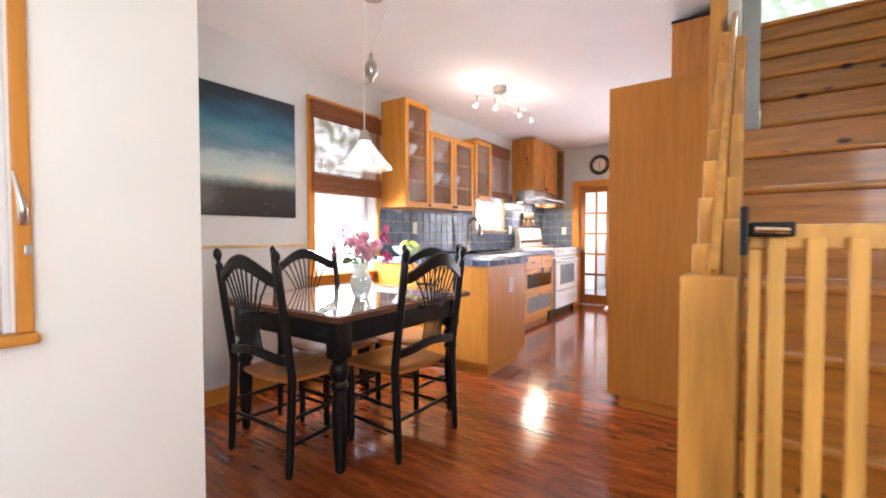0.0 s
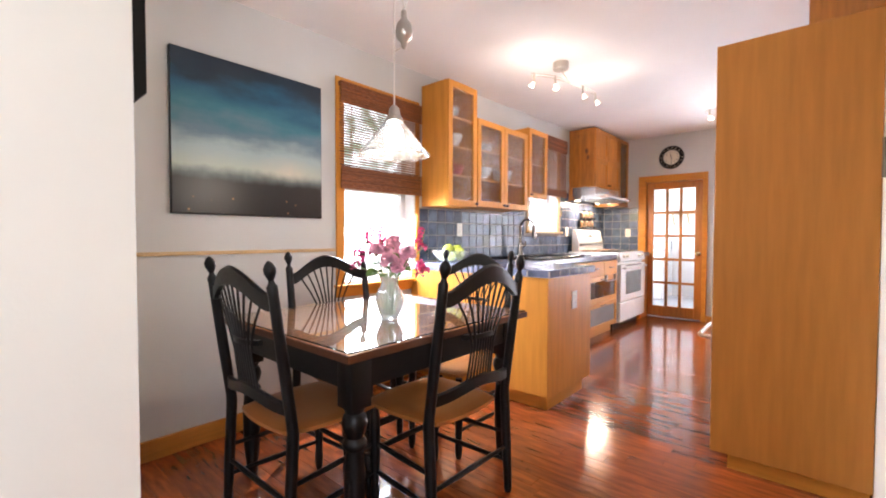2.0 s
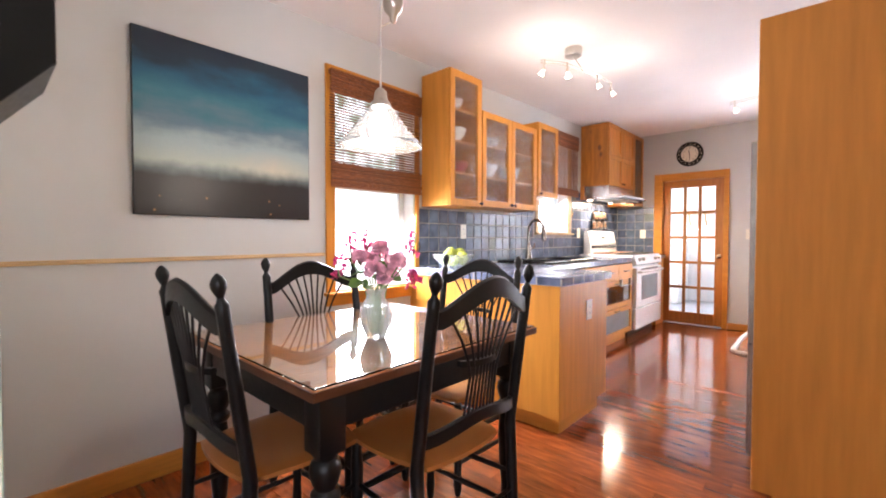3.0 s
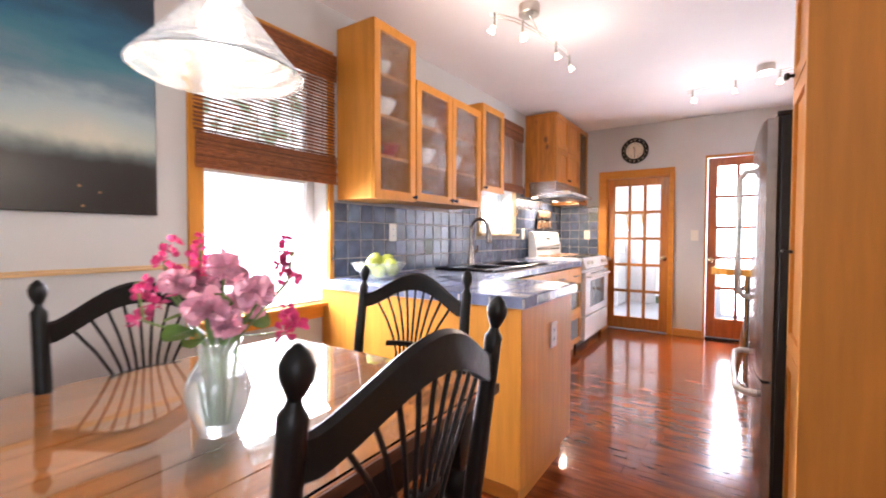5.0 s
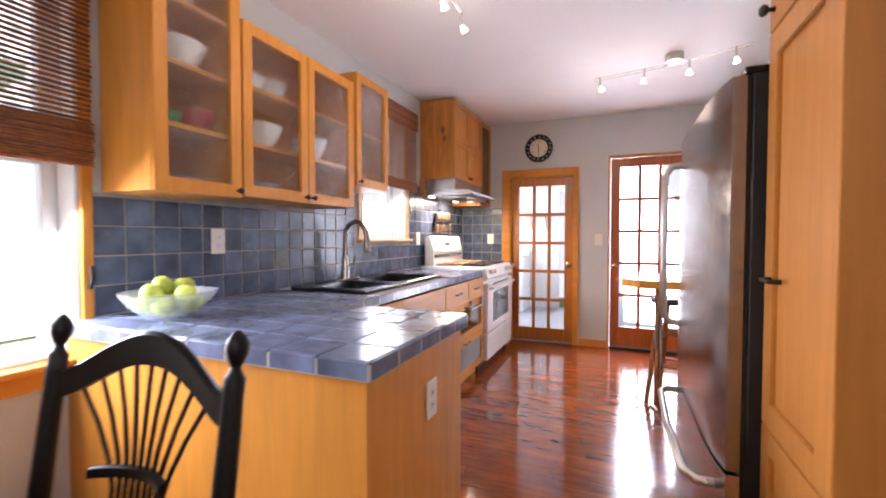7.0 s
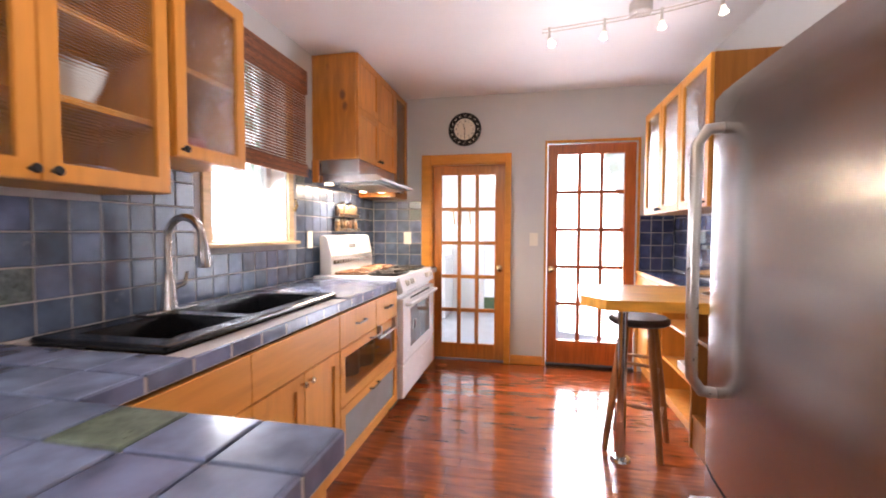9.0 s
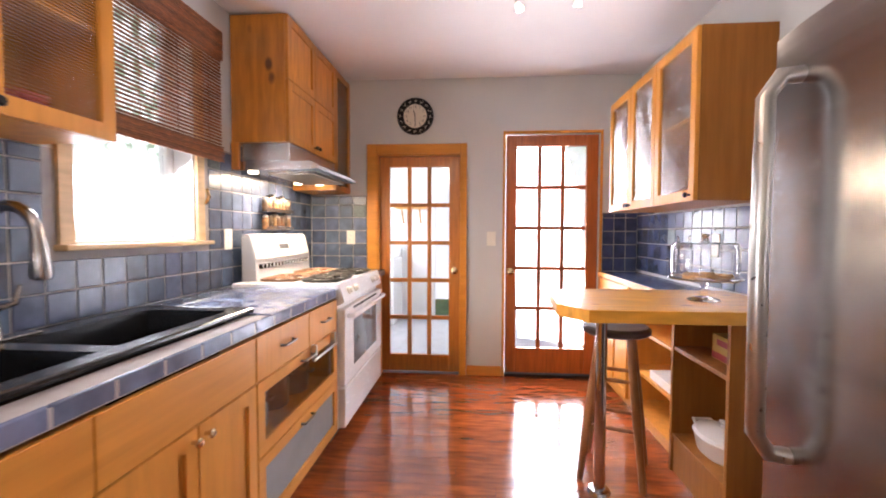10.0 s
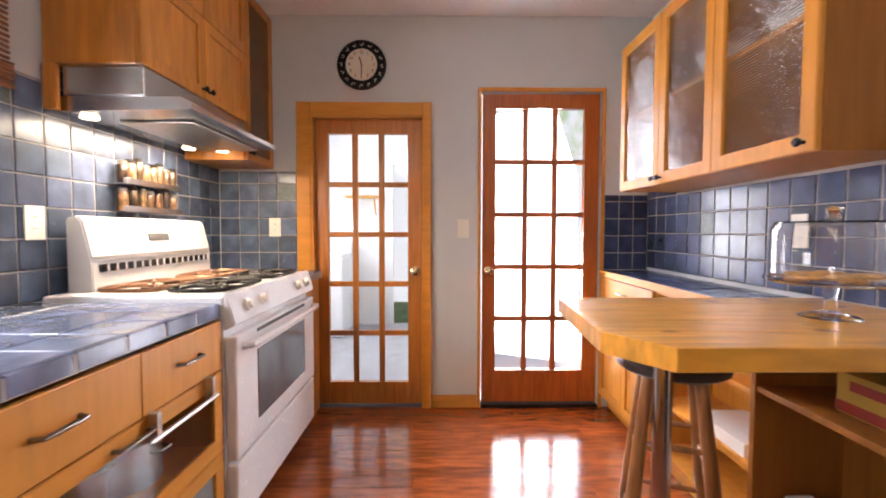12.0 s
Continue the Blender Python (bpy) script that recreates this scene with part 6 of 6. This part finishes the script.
for x, y, watts in ((-0.85, 5.44, 2.4), (-0.28, 5.33, 0.6)):
    lamp("track_lamp", "POINT", Matrix.Translation((x, y, 2.15)), watts, (1, 0.82, 0.66), radius=0.15)

# ---- vase of flowers ----
VX, VY = -1.548, 1.748
vase = thing("vase", (VX, VY, 0.752), "clear glass vase with water on the glass tabletop", "vase")
prof = [(0.036, 0.0), (0.038, 0.008), (0.056, 0.05), (0.064, 0.085), (0.056, 0.12), (0.038, 0.15), (0.034, 0.165), (0.046, 0.190)]
bm = lathe(bmesh.new(), prof + [(r - 0.003, z) for r, z in reversed(prof[1:])] + [(0.0305, 0.006)], (VX, VY, 0.7525), 28)
vg = part("glass_body", bm, "vase_glass", vase, smooth=True)
vg.visible_shadow = False
part("water", lathe(bmesh.new(), [(r - 0.005, z) for r, z in prof[1:5]], (VX, VY, 0.7525), 24), "water", vase, smooth=True)
fl = thing("flower_bunch", (VX, VY, 0.77), "bunch of pale pink peonies and deep pink snapdragons", "flowers")
frng = random.Random(11)


def petal(bm, c, d, size, cup):
    """A cupped petal at c that points along d."""
    d = d.normalized()
    s = d.orthogonal().normalized()
    s = Matrix.Rotation(frng.uniform(0, 6.28), 3, d) @ s
    up = d.cross(s)
    rows = []
    for f, w in ((0, 0.25), (0.35, 0.8), (0.7, 1.0), (1, 0.55)):
        rows.append([bm.verts.new(c + d * size * f * (1 - 0.15 * abs(g)) + s * size * 0.55 * w * g + up * size * (cup * f * f + 0.18 * g * g * w + frng.uniform(-0.05, 0.05))) for g in (-1, -0.4, 0.4, 1)])
    for a, b in zip(rows, rows[1:]):
        for k in range(3):
            bm.faces.new((a[k], a[k + 1], b[k + 1], b[k]))


def bloom(c, size, mat, petals):
    bm = bmesh.new()
    for k in range(petals):
        th, ph = frng.uniform(0, 6.28), math.acos(frng.uniform(-0.6, 1))
        d = Vector((math.sin(ph) * math.cos(th), math.sin(ph) * math.sin(th), math.cos(ph)))
        petal(bm, Vector(c) + d * size * frng.uniform(0.05, 0.35), d + Vector((0, 0, 0.2)), size * frng.uniform(0.42, 0.7), frng.uniform(-0.4, 0.5))
    part("flower", bm, mat, fl, smooth=True)


VP = Vector((VX, VY, 0.955))
for dx, dy, dz, sz in ((0.07, -0.06, 0.05, 0.065), (0.02, 0.07, 0.045, 0.062), (0.10, 0.04, 0.075, 0.06), (-0.05, -0.02, 0.09, 0.058), (0.0, -0.09, 0.10, 0.052), (0.03, 0.0, 0.13, 0.058), (-0.06, 0.08, 0.10, 0.05), (0.08, -0.02, 0.01, 0.055)):
    c = VP + Vector((dx * 0.85, dy * 0.85, dz * 0.9))
    bloom(c + Vector((0, 0, 0.02)), sz * 0.8, "petal_pink", 64)
    part("stem", tube(bmesh.new(), [(VX + dx * 0.1, VY + dy * 0.1, 0.775), (VX + dx * 0.2, VY + dy * 0.2, 0.92), c], 0.003, 5), "stem", fl)
for dx, dy, dz, ln in ((0.115, 0.085, 0.14, 0.085), (0.095, 0.10, 0.03, 0.05), (-0.075, -0.06, 0.12, 0.10), (-0.11, -0.09, 0.06, 0.08), (-0.04, -0.01, 0.15, 0.08)):
    base = VP + Vector((dx, dy, dz - 0.03))
    part("stem", tube(bmesh.new(), [(VX + dx * 0.1, VY + dy * 0.1, 0.775), (VX + dx * 0.3, VY + dy * 0.3, 0.95), base, base + Vector((dx * 0.1, dy * 0.1, ln))], 0.0028, 5), "stem", fl)
    for k in range(6):
        c = base + Vector((frng.uniform(-0.018, 0.018), frng.uniform(-0.018, 0.018), ln * k / 5))
        bloom(c, 0.032 - 0.002 * k, "petal_deep", 9)
bm = bmesh.new()
for k in range(12):
    th = frng.uniform(0, 6.28)
    petal(bm, VP + Vector((0.05 * math.cos(th), 0.05 * math.sin(th), frng.uniform(-0.01, 0.07))), Vector((math.cos(th), math.sin(th), frng.uniform(-0.4, 0.6))), frng.uniform(0.035, 0.06), -0.2)
part("leaves", bm, "leaf", fl, smooth=True)

# ---- fruit bowl ----
BX, BY = -2.32, 3.08
fb = thing("fruit_bowl", (BX, BY, 0.914), "clear glass bowl on the tiled peninsula", "bowl")
prof = [(0.045, 0.0), (0.085, 0.015), (0.13, 0.055), (0.158, 0.095)]
b_ = part("bowl", lathe(bmesh.new(), prof + [(r - 0.004, z + 0.002) for r, z in reversed(prof)], (BX, BY, 0.9145), 14), "bowl_glass", fb)
b_.visible_shadow = False
for k, (dx, dy, dz) in enumerate(((0.045, -0.05, 0.045), (-0.055, -0.04, 0.045), (0.05, 0.05, 0.045), (-0.045, 0.055, 0.045), (0.0, 0.0, 0.04), (0.085, 0.0, 0.075), (-0.005, -0.02, 0.105), (0.03, 0.035, 0.10), (-0.05, 0.01, 0.095), (0.02, -0.075, 0.085))):
    r = 0.038
    ap = thing("green_apple", (BX + dx, BY + dy, 0.92 + dz), "green apple heaped in the glass bowl", "apple", "apples in the bowl")
    bm = lathe(bmesh.new(), [(r * 0.15, -r * 0.78), (r * 0.5, -r * 0.86), (r * 0.9, -r * 0.4), (r, 0.05 * r), (r * 0.88, r * 0.5), (r * 0.5, r * 0.82), (r * 0.18, r * 0.72), (r * 0.03, r * 0.6)], sides=18)
    bmesh.ops.transform(bm, matrix=Matrix.Translation((BX + dx, BY + dy, 0.925 + dz)) @ pose(0, 0, 0, frng.uniform(-40, 40), frng.uniform(-40, 40), 0), verts=bm.verts)
    part("fruit", bm, "apple", ap, smooth=True)
    part("stalk", tube(bmesh.new(), [(BX + dx, BY + dy, 0.925 + dz + r * 0.55), (BX + dx + 0.003, BY + dy, 0.925 + dz + r * 1.1)], 0.0015, 5), "stool_wood", ap)

# ---- cake stand and things on the bar shelves ----
CX, CY = -0.105, 5.36
cs = thing("cake_stand", (CX, CY, 0.929), "glass cake stand with a clear dome on the bar", "cake stand")
p_ = part("stand", lathe(bmesh.new(), [(0.07, 0.0005), (0.06, 0.008), (0.018, 0.018), (0.013, 0.05), (0.018, 0.085), (0.14, 0.095), (0.152, 0.102), (0.152, 0.106), (0.02, 0.100)], (CX, CY, 0.929), 32), "glass", cs, smooth=True)
p_.visible_shadow = False
d_ = part("dome", lathe(bmesh.new(), [(0.138, 0.108), (0.138, 0.24), (0.128, 0.262), (0.02, 0.268), (0.012, 0.285), (0.02, 0.30), (0.006, 0.305), (0.004, 0.264), (0.124, 0.258), (0.134, 0.238), (0.134, 0.108)], (CX, CY, 0.929), 36, closed=False), "glass", cs, "clear glass dome", smooth=True)
d_.visible_shadow = False
for k in range(9):
    a, r = 2.399 * k, 0.035 * math.sqrt(k)
    ck = part("cookie", lathe(bmesh.new(), [(0.030, 0.0), (0.034, 0.005), (0.028, 0.011), (0.01, 0.012)], (CX + r * math.cos(a), CY + r * math.sin(a), 0.929 + 0.1065 + 0.006 * (k % 2)), 14), "cookie", cs, smooth=True)
cb = thing("carton", (0.05, 5.27, 0.655), "yellow and red printed carton on the open shelf", "carton")
part("box", boxed(-0.04, 0.07, 5.22, 5.40, 0.6555, 0.77, 0.002), "carton", cb)
part("red_band", boxed(-0.0412, 0.0712, 5.2188, 5.4012, 0.66, 0.69), "carton_red", cb)
part("writing", boxed(-0.0415, -0.0402, 5.25, 5.36, 0.725, 0.752), "carton_red", cb)
cb2 = thing("carton", (0.05, 5.17, 0.655), "blue and red printed carton on the open shelf", "carton")
part("box", boxed(-0.06, 0.06, 5.13, 5.215, 0.6555, 0.71, 0.002), "carton_blue", cb2)
part("red_band", boxed(-0.0608, -0.06, 5.14, 5.205, 0.67, 0.69), "carton_red", cb2)
cas = thing("casserole_dish", (0.0, 5.36, 0.201), "white oval casserole with a lid on the low shelf", "casserole")
bm = lathe(bmesh.new(), [(0.09, 0.0), (0.115, 0.02), (0.13, 0.09), (0.135, 0.095), (0.128, 0.095)], sides=28)
bmesh.ops.transform(bm, matrix=Matrix.Translation((0.0, 5.36, 0.2015)) @ Matrix.Diagonal((0.85, 1.2, 1, 1)), verts=bm.verts)
part("dish", bm, "china", cas, smooth=True)
bm = lathe(bmesh.new(), [(0.132, 0.097), (0.125, 0.11), (0.07, 0.13), (0.02, 0.137), (0.012, 0.15), (0.022, 0.165), (0.006, 0.17)], sides=28)
bmesh.ops.transform(bm, matrix=Matrix.Translation((0.0, 5.36, 0.2015)) @ Matrix.Diagonal((0.85, 1.2, 1, 1)), verts=bm.verts)
part("lid", bm, "china", cas, smooth=True)
for s in (-1, 1):
    y = 5.36 + s * 0.15
    part("handle", tube(bmesh.new(), [(-0.05, y, 0.29), (-0.04, y + s * 0.045, 0.295), (0.04, y + s * 0.045, 0.295), (0.05, y, 0.29)], 0.008, 8), "china", cas, smooth=True)
pb = tagged(part("paper_ream", boxed(-0.08, 0.14, 5.70, 6.0, 0.3485, 0.40, 0.003), "china"), "stack of white paper on the low open shelf", "paper")


# ---- dishes behind glass ----
def dish(kind, x, y, z, r, h, mat, label):
    d = thing(kind, (x, y, z), label, kind.split("_")[-1], "dishes behind glass")
    if kind == "plate_stack":
        for k in range(max(2, int(h / 0.012))):
            part("plate", lathe(bmesh.new(), [(r * 0.6, 0), (r, 0.008), (r, 0.0105), (r * 0.6, 0.004)], (x, y, z + 0.0005 + 0.012 * k), 20), mat, d, smooth=True)
    else:
        prof = [(r * 0.45, 0.0), (r * 0.5, 0.006), (r * 0.85, h * 0.55), (r, h), (r - 0.005, h), (r * 0.8, h * 0.55), (r * 0.4, 0.01)]
        part("body", lathe(bmesh.new(), prof, (x, y, z + 0.0005), 22), mat, d, smooth=True)
        part("foot", lathe(bmesh.new(), [(r * 0.42, 0.0), (r * 0.42, 0.002)], (x, y, z - 0.0005), 16), mat, d)


X = -2.45
dish("plate_stack", X, 3.2, 1.387, 0.11, 0.05, "china", "stack of white plates in the tall cabinet")
dish("serving_bowl", X, 3.14, 1.63, 0.085, 0.05, "china_green", "shallow green bowl in the tall cabinet")
dish("serving_bowl", X, 3.29, 1.63, 0.08, 0.09, "china_red", "red patterned bowl in the tall cabinet")
dish("serving_bowl", X, 3.2, 1.86, 0.12, 0.10, "china", "large white bowl in the tall cabinet")
dish("serving_bowl", X, 3.2, 2.09, 0.09, 0.09, "china", "white bowl on the top shelf")
dish("serving_bowl", X, 3.62, 1.63, 0.12, 0.11, "china", "large white bowl behind ribbed glass")
dish("plate_stack", X, 3.6, 1.397, 0.12, 0.06, "china", "stack of plates behind ribbed glass")
dish("serving_bowl", X, 3.55, 1.88, 0.09, 0.07, "china", "white bowl behind ribbed glass")
dish("serving_bowl", X, 3.72, 1.88, 0.07, 0.09, "china", "small white bowl behind ribbed glass")
dish("mixing_bowl", X, 4.0, 1.63, 0.10, 0.12, "china", "white mixing bowl behind ribbed glass")
dish("plate_stack", X, 4.02, 1.397, 0.11, 0.05, "china", "stack of plates behind ribbed glass")
dish("serving_bowl", X, 4.44, 1.537, 0.09, 0.08, "china_red", "red bowl behind ribbed glass")
dish("serving_bowl", 0.03, 6.0, 1.79, 0.12, 0.11, "china", "white bowl behind ribbed glass over the bar")
dish("serving_bowl", 0.03, 5.62, 1.79, 0.11, 0.08, "china", "white bowl behind ribbed glass over the bar")
dish("plate_stack", 0.03, 6.4, 1.397, 0.11, 0.06, "china", "stack of plates behind ribbed glass over the bar")
dish("serving_bowl", -2.42, 6.8, 1.81, 0.09, 0.08, "china", "white bowl in the glass-front tower")
dish("serving_bowl", -2.42, 6.8, 2.04, 0.09, 0.09, "china", "white bowl in the glass-front tower")
dish("plate_stack", -2.42, 6.8, 1.577, 0.1, 0.07, "china", "stack of plates in the glass-front tower")

# ---- floor planks ----
prng = random.Random(7)
W = 0.082
rest = bmesh.new()
y = -3.0
while y < 6.985:
    x0, x1 = (-2.598 if y > 0.7 else -1.236), (0.188 if y > 2.9 else 1.198)
    y1 = min(y + W, 6.986)
    x = x0 - prng.uniform(0, 1.0)
    while x < x1:
        ln = prng.choice((0.75, 1.0, 1.25, 1.5, 1.75))
        a, b = max(x, x0), min(x + ln, x1)
        x += ln
        if b - a < 0.02:
            continue
        near = y > 0.75 and a < 0.2
        if near:
            piece("plank", floor, pose((a + b) / 2, (y + y1) / 2, prng.uniform(-0.0006, 0.0), prng.uniform(-0.12, 0.12), prng.uniform(-0.03, 0.03), 0), round(b - a - 0.0008, 3), y1 - y - 0.0006, 0.005, "floor", 0.0008)
        else:
            box(rest, a + 0.0008, b - 0.0008, y + 0.0006, y1 - 0.0006, -0.0055, 0.0)
    y += W
tagged(part("floor_strips", rest, "floor_rest", floor), "", "", "", "stuff")
